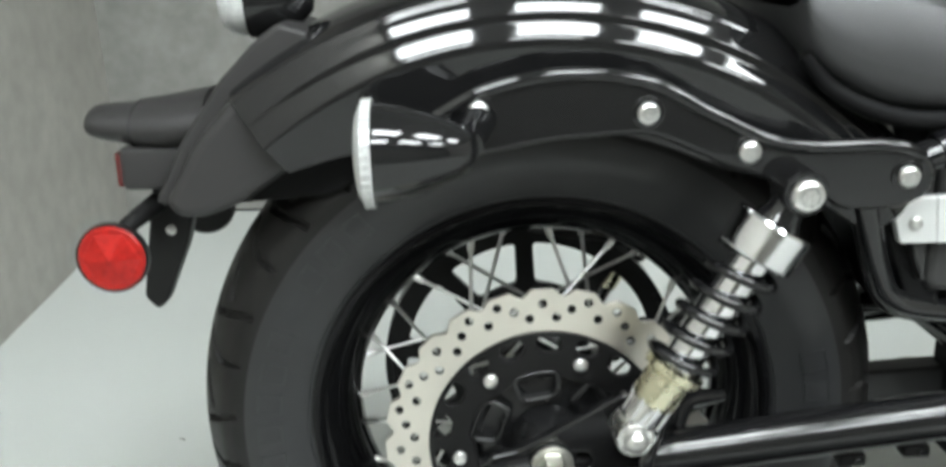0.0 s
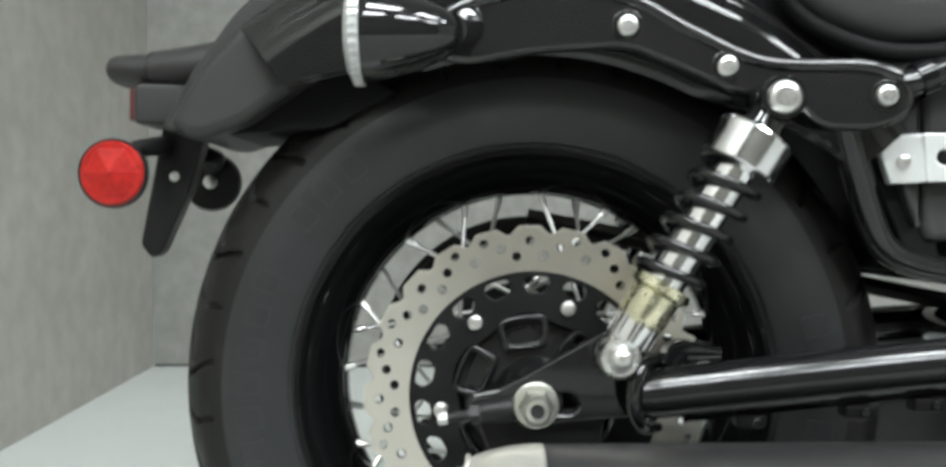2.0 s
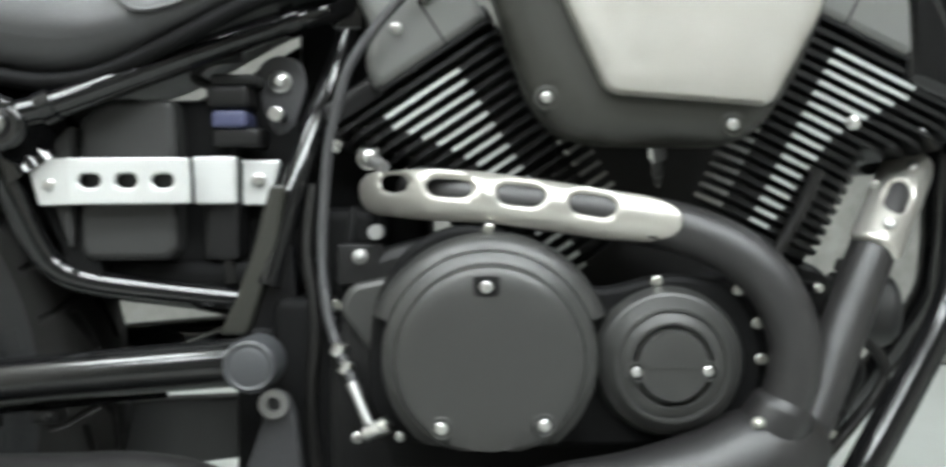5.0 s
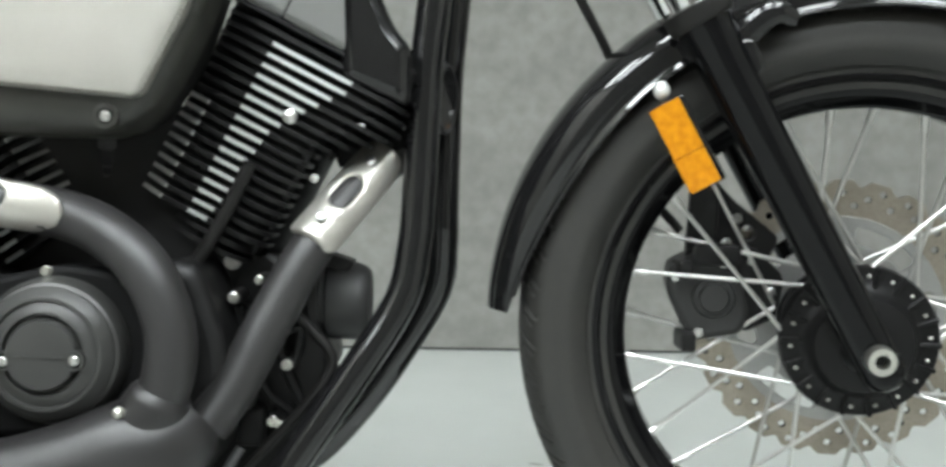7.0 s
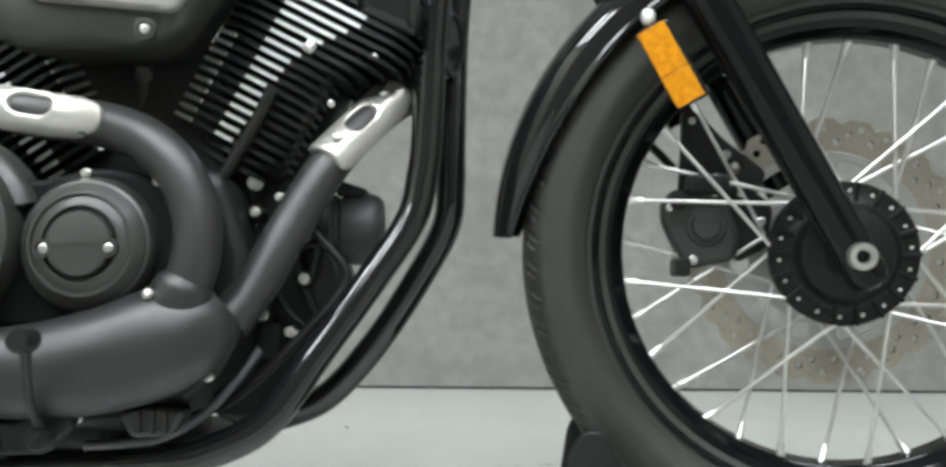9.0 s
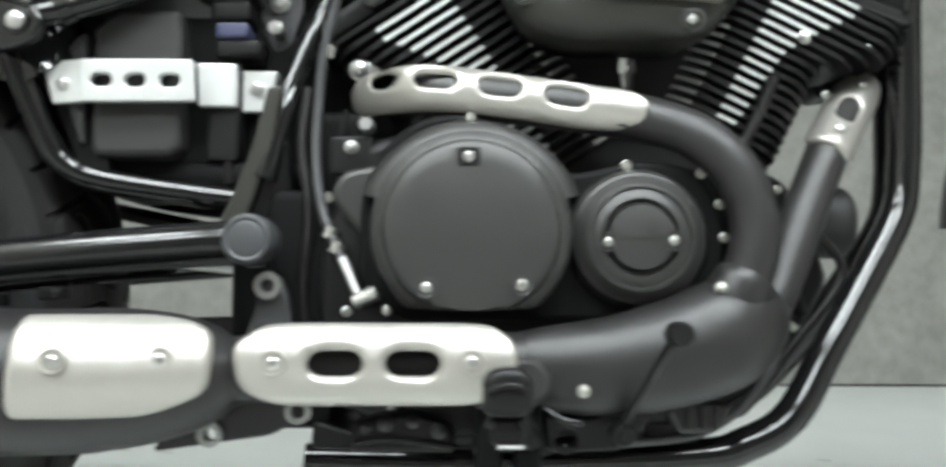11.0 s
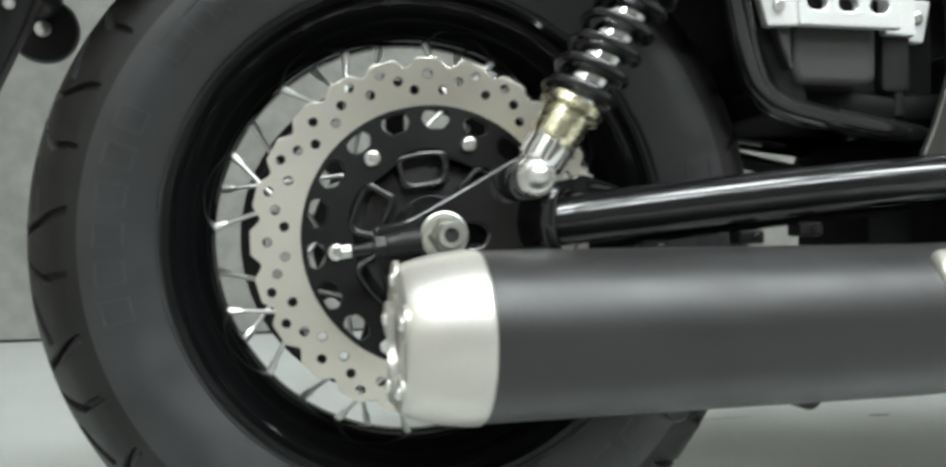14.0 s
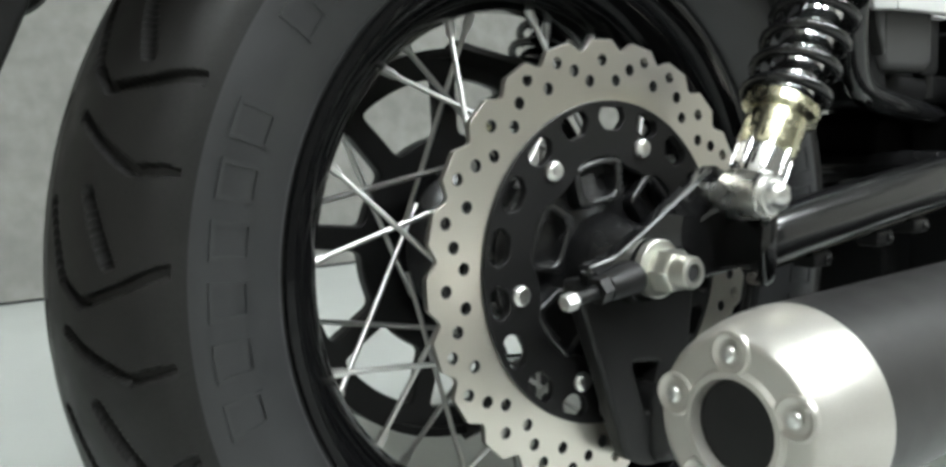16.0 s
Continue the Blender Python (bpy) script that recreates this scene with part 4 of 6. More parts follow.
def shock(y):
    """A spring strut from the swing arm up to the fender rail."""
    lo, hi = Vector((0.064, y, 0.362)), Vector((0.190, y, 0.565))
    d = (hi - lo)
    length = d.length
    d.normalize()
    m = Matrix.Translation(lo) @ d.to_track_quat("Z", "Y").to_matrix().to_4x4()
    top = part("shock_absorber", shifted(turned([(0.0, 0.03), (0.0172, 0.03), (0.0172, length - 0.055), (0.0, length - 0.055)], axis="z", seg=28), m), CHROME, bike, "chrome shock absorber with a black coil spring", sharp=25)
    coil = []
    turns, z0, z1 = 5.6, 0.068, length - 0.056
    for k in range(int(turns * 20) + 1):
        a = 2 * math.pi * k / 20
        coil.append(m @ Vector((0.0262 * math.cos(a), 0.0262 * math.sin(a), z0 + (z1 - z0) * k / (turns * 20))))
    part("coil_spring", tube([tuple(p) for p in coil], 0.0041, sides=10, smooth=False), GLOSS, top, "glossy black coil spring")
    part("top_cover", shifted(turned([(0.010, length - 0.060), (0.0305, length - 0.062), (0.0315, length - 0.0605), (0.0315, length - 0.0330), (0.0305, length - 0.0310), (0.012, length - 0.0305)], axis="z", seg=36), m), CHROME, top, "polished chrome spring cover", sharp=25)
    part("upper_neck", shifted(turned([(0.0, length - 0.036), (0.019, length - 0.036), (0.019, length - 0.028), (0.015, length - 0.022), (0.015, length - 0.004), (0.0, length - 0.004)], axis="z", seg=28), m), GLOSS, top)
    part("lower_seat", shifted(turned([(0.0, 0.030), (0.0185, 0.031), (0.020, 0.036), (0.020, 0.058), (0.0255, 0.061), (0.0255, 0.068), (0.012, 0.070)], axis="z", seg=20), m), YELLOW_ZINC, top, "yellow zinc preload collar", sharp=25)
    part("lower_body", shifted(turned([(0.0, 0.008), (0.0165, 0.010), (0.018, 0.016), (0.018, 0.034), (0.016, 0.038), (0.0, 0.038)], axis="z", seg=28), m), CHROME, top)
    for k in range(8):
        rib = block(-0.0022, 0.0022, 0.0165, 0.0192, 0.014, 0.042, bevel=0.001, segments=1)
        part("collar_ridge", shifted(rib, m @ Matrix.Rotation(2 * math.pi * k / 8, 4, "Z")), CHROME, top)
    s = -1 if y < 0 else 1
    for p, r, w, nm in ((lo, 0.0165, 0.016, "lower_eye"), (hi, 0.0185, 0.016, "upper_eye")):
        prof = [(r * 0.5, -w), (r * 0.9, -w * 1.02), (r, -w * 0.85), (r, w * 0.85), (r * 0.9, w)]
        part(nm, turned(prof, tuple(p), seg=32), GLOSS if nm == "upper_eye" else ZINC, top)
        if s < 0:
            bolt(top, p.x, p.y - w, p.z, r * (0.62 if nm == "lower_eye" else 0.74), "dome" if nm == "lower_eye" else "button", ZINC, nm.replace("eye", "bolt"))
    part("lower_stud", tube([(lo.x, y - s * 0.045, lo.z), (lo.x, y, lo.z)], 0.008, smooth=False), ZINC, top)
    part("upper_stud", tube([(hi.x, y - s * 0.045, hi.z), (hi.x, y, hi.z)], 0.010, smooth=False), BLACK, top)


shock(-0.143)
shock(0.143)


# -- rear fender, struts, tail --
def rear_fender():
    sec = [(-0.125, -0.098), (-0.09, -0.101), (-0.068, -0.1035), (-0.060, -0.1045), (-0.054, -0.1035), (-0.048, -0.1000), (-0.043, -0.0968), (-0.040, -0.0962), (-0.036, -0.0960), (-0.033, -0.0945), (-0.028, -0.0915), (-0.023, -0.0880), (-0.021, -0.0868), (-0.018, -0.0855), (-0.0155, -0.0825), (-0.012, -0.0755), (-0.009, -0.068), (-0.004, -0.05), (0.0, -0.02), (0.001, 0.0)]
    sec = [tuple(p) for p in spline(sec, 3)]
    sec += [(r, -y) for r, y in sec[::-1][1:]]
    angs = np.linspace(36, 128.5, 70)
    bm = bmesh.new()
    rings = []
    for a in angs:
        ring = []
        grow = 0.420 + 0.006 * (a - 90) / 57
        lift = max(0.0, (a - 108) / 20) * 0.040 + max(0.0, (62 - a) / 26) * 0.045
        for layer in (0.0, -0.003):
            for r, y in sec:
                rr = grow + max(r, -0.125 + lift) + layer
                ring.append(bm.verts.new((rr * math.cos(radians(a)), y * (1 + layer * 10), RZ + rr * math.sin(radians(a)))))
        rings.append(ring)
    n = len(sec)
    for a, b in zip(rings, rings[1:]):
        for off in (0, n):
            for k in range(n - 1):
                bm.faces.new((a[off + k], a[off + k + 1], b[off + k + 1], b[off + k]))
        bm.faces.new((a[0], b[0], b[n], a[n]))
        bm.faces.new((a[n - 1], b[n - 1], b[2 * n - 1], a[2 * n - 1]))
    for r in (rings[0], rings[-1]):
        for k in range(n - 1):
            bm.faces.new((r[k], r[k + 1], r[n + k + 1], r[n + k]))
    fender = part("rear_fender", bm, GLOSS, bike, "glossy black rear fender with a side crease", sharp=55)
    outline = rounded([(-0.105, 0.606), (-0.092, 0.628), (-0.050, 0.650), (0.010, 0.660), (0.075, 0.652), (0.125, 0.626), (0.185, 0.600), (0.262, 0.597), (0.296, 0.588), (0.306, 0.570), (0.298, 0.552),
                       (0.272, 0.542), (0.228, 0.543), (0.205, 0.568), (0.165, 0.570), (0.130, 0.586), (0.075, 0.610), (0.0, 0.606), (-0.055, 0.596)], 0.014)
    for s in (-1, 1):
        y0, y1 = sorted((s * 0.118, s * 0.131))
        part("fender_strut", plate(outline, y0, y1, (), 0.005), GLOSS, fender, "glossy black forged fender strut")
        lip = [(x, s * 0.128, z) for x, z in [(-0.09, 0.628), (-0.05, 0.6475), (0.010, 0.6575), (0.074, 0.6495), (0.124, 0.6235), (0.184, 0.5975), (0.262, 0.5945), (0.292, 0.586)]]
        part("strut_lip", tube(lip, 0.0062, sides=14), GLOSS, fender)
    for x, z in ((-0.057, 0.632), (0.073, 0.627), (0.153, 0.594), (0.280, 0.570)):
        bolt(fender, x, -0.1325, z, 0.0090, "button", ZINC, "strut_bolt")
        part("bolt_washer", turned([(0.0, -0.1305), (0.0128, -0.1305), (0.0128, -0.1325), (0.012, -0.133), (0.0, -0.133)], (x, 0, z), seg=28), GLOSS, fender)
    return fender


rear_fender()


def turn_signal(s):
    """A bullet lamp whose clear lens faces backwards."""
    y = s * 0.176
    c = (-0.105, y, 0.612)
    body = turned([(0.0, 0.044), (0.008, 0.0435), (0.0145, 0.040), (0.0200, 0.031), (0.0265, 0.016), (0.0325, -0.004), (0.0358, -0.022), (0.0362, -0.030), (0.030, -0.030)], c, seg=40, axis="x")
    top = part("turn_signal", body, GLOSS, bike, "glossy black bullet turn signal with a clear ribbed lens")
    prof = [(0.0366, -0.0285), (0.0386, -0.029), (0.0386, -0.036), (0.034, -0.040), (0.02, -0.043), (0.0, -0.044)]
    part("lens", turned(prof, c, seg=40, axis="x"), LENS, top, "clear ribbed lens")
    for k in range(36):
        a = 2 * math.pi * k / 36
        rib = block(-0.0365, -0.0290, -0.0014, 0.0014, 0.0380, 0.0396, bevel=0.0004, segments=1)
        part("lens_rib", shifted(rib, Matrix.Translation(c) @ Matrix.Rotation(a, 4, "X")), LENS, top)
    part("stem", tube([(-0.068, y, 0.615), (-0.062, s * 0.150, 0.620), (-0.057, s * 0.126, 0.626)], [0.013, 0.0125, 0.015], sides=16), GLOSS, top)


turn_signal(-1)
turn_signal(1)


def tail():
    # grey plastic tail under the end of the fender
    outline = rounded([(-0.206, 0.664), (-0.256, 0.640), (-0.290, 0.604), (-0.318, 0.556), (-0.308, 0.543), (-0.288, 0.541), (-0.252, 0.554), (-0.190, 0.596), (-0.180, 0.630)], 0.010)
    top = part("tail_bracket", plate(outline, -0.086, 0.086, (), 0.010), TAILGREY, bike, "dark grey plastic tail section")
    part("inner_guard", plate(rounded([(-0.300, 0.545), (-0.180, 0.553), (-0.120, 0.585), (-0.180, 0.620)], 0.008), -0.06, 0.075, (), 0.003), INNER, top)
    edge = rounded([(-0.236, 0.684), (-0.268, 0.652), (-0.305, 0.602), (-0.332, 0.552), (-0.318, 0.548), (-0.285, 0.598), (-0.232, 0.640), (-0.196, 0.668), (-0.190, 0.690), (-0.215, 0.698)], 0.005)
    part("tail_edge", plate(edge, -0.064, 0.064, (), 0.004), TAILGREY, top)
    strip = rounded([(-0.349, 0.562), (-0.310, 0.547), (-0.325, 0.497), (-0.351, 0.440), (-0.360, 0.434), (-0.371, 0.447), (-0.363, 0.490)], 0.005)
    part("plate_holder", plate(strip, -0.010, 0.012, (), 0.003), BLACK, top, "black number plate holder")
    bolt(top, -0.338, -0.010, 0.512, 0.004, "dome", ZINC)
    # small lamp on top of the fender
    spot = (-0.230, 0.0, 0.713)
    part("marker_lens", turned([(0.0, -0.046), (0.012, -0.045), (0.022, -0.041), (0.028, -0.034), (0.0295, -0.026), (0.0295, -0.018)], spot, seg=36, axis="x"), LENS, top, "clear bullet marker lens")
    part("marker_body", turned([(0.0300, -0.019), (0.0315, -0.018), (0.0315, -0.008), (0.028, 0.010), (0.020, 0.026), (0.010, 0.036), (0.0, 0.038)], spot, seg=36, axis="x"), GLOSS, top, "glossy black marker lamp body")
    part("marker_stem", tube([(-0.226, 0.0, 0.700), (-0.217, 0.0, 0.686), (-0.205, 0.0, 0.672)], [0.013, 0.012, 0.014], sides=14), GLOSS, top)
    # tail lamp with a red lens
    lamp = [(-0.285, 0.0, 0.615), (-0.315, 0.0, 0.611), (-0.350, 0.0, 0.610), (-0.352, 0.0, 0.610), (-0.378, 0.0, 0.612), (-0.395, 0.0, 0.614), (-0.400, 0.0, 0.615)]
    part("lamp_housing", tube(lamp[:3], [0.026, 0.025, 0.0215], sides=24, squash=2.2), TAILGREY, top, "dark plastic lamp housing")
    part("lamp_hood", tube(lamp[3:], [0.0185, 0.0165, 0.013, 0.006], sides=24, squash=2.2), TAILGREY, top)
    part("lamp_seam", tube([(-0.349, 0, 0.610), (-0.3535, 0, 0.610)], 0.0212, sides=24, squash=2.2, smooth=False), DARK, top)
    part("lower_housing", block(-0.365, -0.300, -0.045, 0.050, 0.558, 0.596, bevel=0.006), TAILGREY, top)
    part("tail_lens", block(-0.369, -0.360, -0.043, 0.047, 0.561, 0.592, bevel=0.003), DARKRED, top, "dull red tail lamp lens")
    for y in (-0.085, 0.085):
        s = -1 if y < 0 else 1
        c = (-0.366 if y < 0 else -0.330, 0, 0.511)
        prof = [(0.0, y + s * 0.004), (0.0265, y + s * 0.004), (0.0282, y + s * 0.002), (0.0282, y - s * 0.002)]
        disc = turned(prof, c, seg=48)
        facets = lathe(bmesh.new(), [(0.0, y + s * 0.0100), (0.0240, y + s * 0.0045), (0.0250, y + s * 0.0036)], c, seg=6)
        disc = joined(disc, facets)
        part("side_reflector", disc, RED, top, "round red side reflector", sharp=4)
        part("reflector_back", turned([(0.0300, y + s * 0.002), (0.0305, y - s * 0.004), (0.028, y - s * 0.009), (0.0, y - s * 0.010)], c, seg=36), BLACK, top)
        part("reflector_arm", tube([(c[0], y - s * 0.008, 0.525), (c[0] + 0.012, y - s * 0.03, 0.535), (-0.345, s * 0.02, 0.540)], [0.008, 0.008, 0.010], sides=10), BLACK, top)
        if y > 0:
            bolt(top, c[0], y - 0.010, 0.511, 0.006, "dome", ZINC)
    return top


tail()


# -- seat --
def seat():
    low = [(0.190, 0.700), (0.200, 0.668), (0.226, 0.640), (0.270, 0.619), (0.316, 0.613), (0.360, 0.620), (0.420, 0.646), (0.489, 0.680), (0.56, 0.704)]
    bm = bmesh.new()
    rings = []
    for x, z in [tuple(p) for p in spline(low, 6)]:
        top = 0.745 if x < 0.26 else (0.745 - 0.30 * (x - 0.26) if x < 0.36 else 0.715 + 0.04 * (x - 0.36))
        half = 0.125 if x < 0.4 else 0.125 - 0.25 * (x - 0.4)
        rise = top - z
        sec = [(-half * 0.74, z), (-half * 0.90, z + 0.10 * rise), (-half * 0.985, z + 0.27 * rise), (-half * 0.985, z + 0.45 * rise), (-half * 0.90, z + 0.72 * rise), (-half * 0.70, top - 0.010), (-half * 0.42, top), (0, top - 0.005)]
        sec += [(-y, q) for y, q in sec[::-1][1:]]
        rings.append([bm.verts.new((x, y, q)) for y, q in [tuple(p) for p in spline(sec, 3)]])
    skirt = bmesh.new()
    count = len(rings[0])
    for a, b in zip(rings, rings[1:]):
        for k in range(6, count - 7):
            bm.faces.new((a[k], a[k + 1], b[k + 1], b[k]))
        low_a, low_b = ([skirt.verts.new(r[k % count].co * 1.0) for k in range(count - 7, count + 7)] for r in (a, b))
        for k in range(13):
            skirt.faces.new((low_a[k], low_a[k + 1], low_b[k + 1], low_b[k]))
    for r in (rings[0], rings[-1]):
        bm.faces.new(r[6:count - 6])
    for v in [v for v in bm.verts if not v.link_faces]:
        bm.verts.remove(v)
    top = part("seat", bm, LEATHER, bike, "black vinyl rider seat with a welted seam", sharp=60)
    part("seat_skirt", skirt, LEATHER, top, sharp=60)
    base = [(x, -0.106, z - 0.004) for x, z in low[1:]]
    part("seat_base", tube(base, [0.006, 0.007, 0.008, 0.008, 0.008, 0.008, 0.008, 0.007], sides=12), INNER, top, "black plastic seat base edge")
    seam = [(0.300, -0.119, 0.716), (0.345, -0.124, 0.702), (0.372, -0.1255, 0.690), (0.395, -0.1265, 0.668), (0.425, -0.121, 0.672), (0.46, -0.112, 0.690)]
    part("welt", tube(seam, 0.0022, sides=8), LEATHER, top)


seat()


# -- frame --
def frame_tubes():
    top = part("main_frame", tube([(0.288, -0.118, 0.578), (0.330, -0.110, 0.591), (0.430, -0.085, 0.634), (0.52, -0.050, 0.674), (0.572, -0.015, 0.695)], 0.0125, sides=20), GLOSS, bike, "glossy black tubular frame")

    def fr(name, pts, r, mat=GLOSS, **kw):
        return part(name, tube(pts, r, **kw), mat, top)

    fr("seat_rail", [(0.288, 0.155, 0.578), (0.430, 0.125, 0.634), (0.572, 0.055, 0.695)], 0.0125)
    for s in (-1, 1):
        rail = [(0.256, 0.120, 0.560), (0.270, 0.112, 0.520), (0.288, 0.101, 0.471), (0.304, 0.095, 0.446), (0.335, 0.089, 0.432), (0.406, 0.079, 0.421), (0.488, 0.069, 0.411)]
        fr("lower_rail", [(x, MID + s * y, z) for x, y, z in rail], 0.0125, sides=20)
        run = [(1.172, 0.016, 0.036, 0.84), (1.158, 0.018, 0.040, 0.70), (1.150, 0.020, 0.041, 0.62), (1.145, 0.023, 0.044, 0.50), (1.141, 0.027, 0.047, 0.455), (1.130, 0.032, 0.054, 0.405), (1.090, 0.036, 0.070, 0.340), (1.041, 0.036, 0.090, 0.268),
               (1.000, 0.020, 0.105, 0.208), (0.955, 0.0, 0.112, 0.182), (0.900, 0.0, 0.112, 0.170), (0.70, 0.0, 0.112, 0.164), (0.545, 0.0, 0.112, 0.166)]
        fr("down_tube", [(x + (k if s > 0 else 0.0), MID + s * y, z) for x, k, y, z in run], 0.0165, sides=24, n=6)
    gus = turned([(0.0, -0.006), (0.90, -0.006), (1.0, -0.003), (1.0, 0.006), (0.0, 0.006)], seg=32)
    part("tube_gusset", shifted(gus, Matrix.Translation((1.1675, 0.028, 0.604)) @ Matrix.Rotation(radians(30), 4, "Z") @ Matrix.Diagonal((0.0115, 1, 0.0355, 1))), GLOSS, top, "black oval gusset between the tubes")
    part("gusset_rim", shifted(turned([(0.84, -0.0055), (0.90, -0.0085), (0.97, -0.0085), (1.02, -0.004), (1.0, 0.0), (0.84, 0.0)], seg=40, closed=True), Matrix.Translation((1.1675, 0.028, 0.604)) @ Matrix.Rotation(radians(30), 4, "Z") @ Matrix.Diagonal((0.0115, 1, 0.0355, 1))), SATIN, top)
    for x, z in ((0.318, 0.587), (0.515, 0.672)):
        clamp = tube([(x - 0.006, -0.052 if x > 0.4 else -0.112, z - 0.0025), (x + 0.006, -0.050 if x > 0.4 else -0.112, z + 0.0025)], 0.0155, smooth=False, sides=20)
        part("cable_clamp", clamp, FRAME, top)
    post = rounded([(0.503, 0.520), (0.518, 0.520), (0.509, 0.467), (0.492, 0.414), (0.483, 0.386), (0.457, 0.386), (0.471, 0.414), (0.490, 0.467)], 0.006)
    lug = rounded([(0.480, 0.412), (0.505, 0.470), (0.522, 0.470), (0.530, 0.391), (0.520, 0.345), (0.478, 0.345)], 0.010)
    for s in (-1, 1):
        part("pivot_plate", plate(post, *sorted((MID + s * 0.104, MID + s * 0.112)), (), 0.003), OLIVE, top, "olive-black pressed pivot plate")
        part("pivot_lug", plate(lug, *sorted((MID + s * 0.090, MID + s * 0.103)), (), 0.004), FRAME, top)
    for y in (-0.010, 0.050):
        w = 1 if y < 0 else -1
        fr("seat_post", [(0.572, y, 0.705), (0.566, y - 0.004 * w, 0.680), (0.550, y - 0.018 * w, 0.622), (0.532, y - 0.040 * w, 0.565), (0.516, y - 0.062 * w, 0.500), (0.500, y - 0.075 * w, 0.430)], [0.012, 0.012, 0.012, 0.012, 0.012, 0.011])
    part("post_head", block(0.548, 0.582, -0.030, 0.070, 0.668, 0.712, bevel=0.006), GLOSS, top)
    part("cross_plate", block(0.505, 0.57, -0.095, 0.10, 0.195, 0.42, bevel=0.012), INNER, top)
    # near-black fillers added where gaps would show the pale wall
    part("arm_gap_filler", block(0.452, 0.52, -0.02, 0.112, 0.20, 0.415, bevel=0.012), INNER, top)
    part("rail_gap_filler", block(0.31, 0.54, -0.060, 0.115, 0.424, 0.452, bevel=0.010), INNER, top)
    # near-black filler blocks, shade in the colour, between the seat post and engine
    part("post_gap_filler", block(0.510, 0.640, 0.005, 0.105, 0.440, 0.700, bevel=0.012), INNER, top)
    part("lower_gap_filler", block(0.540, 0.600, -0.075, 0.10, 0.215, 0.500, bevel=0.014), INNER, top)
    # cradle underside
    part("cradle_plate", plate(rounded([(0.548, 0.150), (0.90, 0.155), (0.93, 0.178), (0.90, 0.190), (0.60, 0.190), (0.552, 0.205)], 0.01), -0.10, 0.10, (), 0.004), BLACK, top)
    # filler added to close the bright gap between tyre and side cover
    part("inner_guard", plate(rounded([(0.236, 0.575), (0.300, 0.580), (0.340, 0.510), (0.350, 0.428), (0.322, 0.432), (0.312, 0.460), (0.290, 0.510), (0.262, 0.548)], 0.008), -0.078, 0.095, (), 0.004), INNER, top, "near-black filler plate ahead of the rear tyre")
    # grey reservoir bracket with a lifting eye
    part("tank_stay", plate(rounded([(0.478, 0.632), (0.495, 0.645), (0.520, 0.640), (0.527, 0.615), (0.512, 0.570), (0.495, 0.565), (0.480, 0.600)], 0.010), -0.034, -0.028, (), 0.002), HOSE, top, "grey steel stay")
    bolt(top, 0.501, -0.034, 0.619, 0.0085, "dome", ZINC)
    bolt(top, 0.502, -0.060, 0.586, 0.0058, "socket", ZINC)
    part("stay_spacer", tube([(0.502, -0.060, 0.586), (0.502, -0.030, 0.586)], 0.0062, smooth=False), HOSE, top)
    return top


frame_tubes()


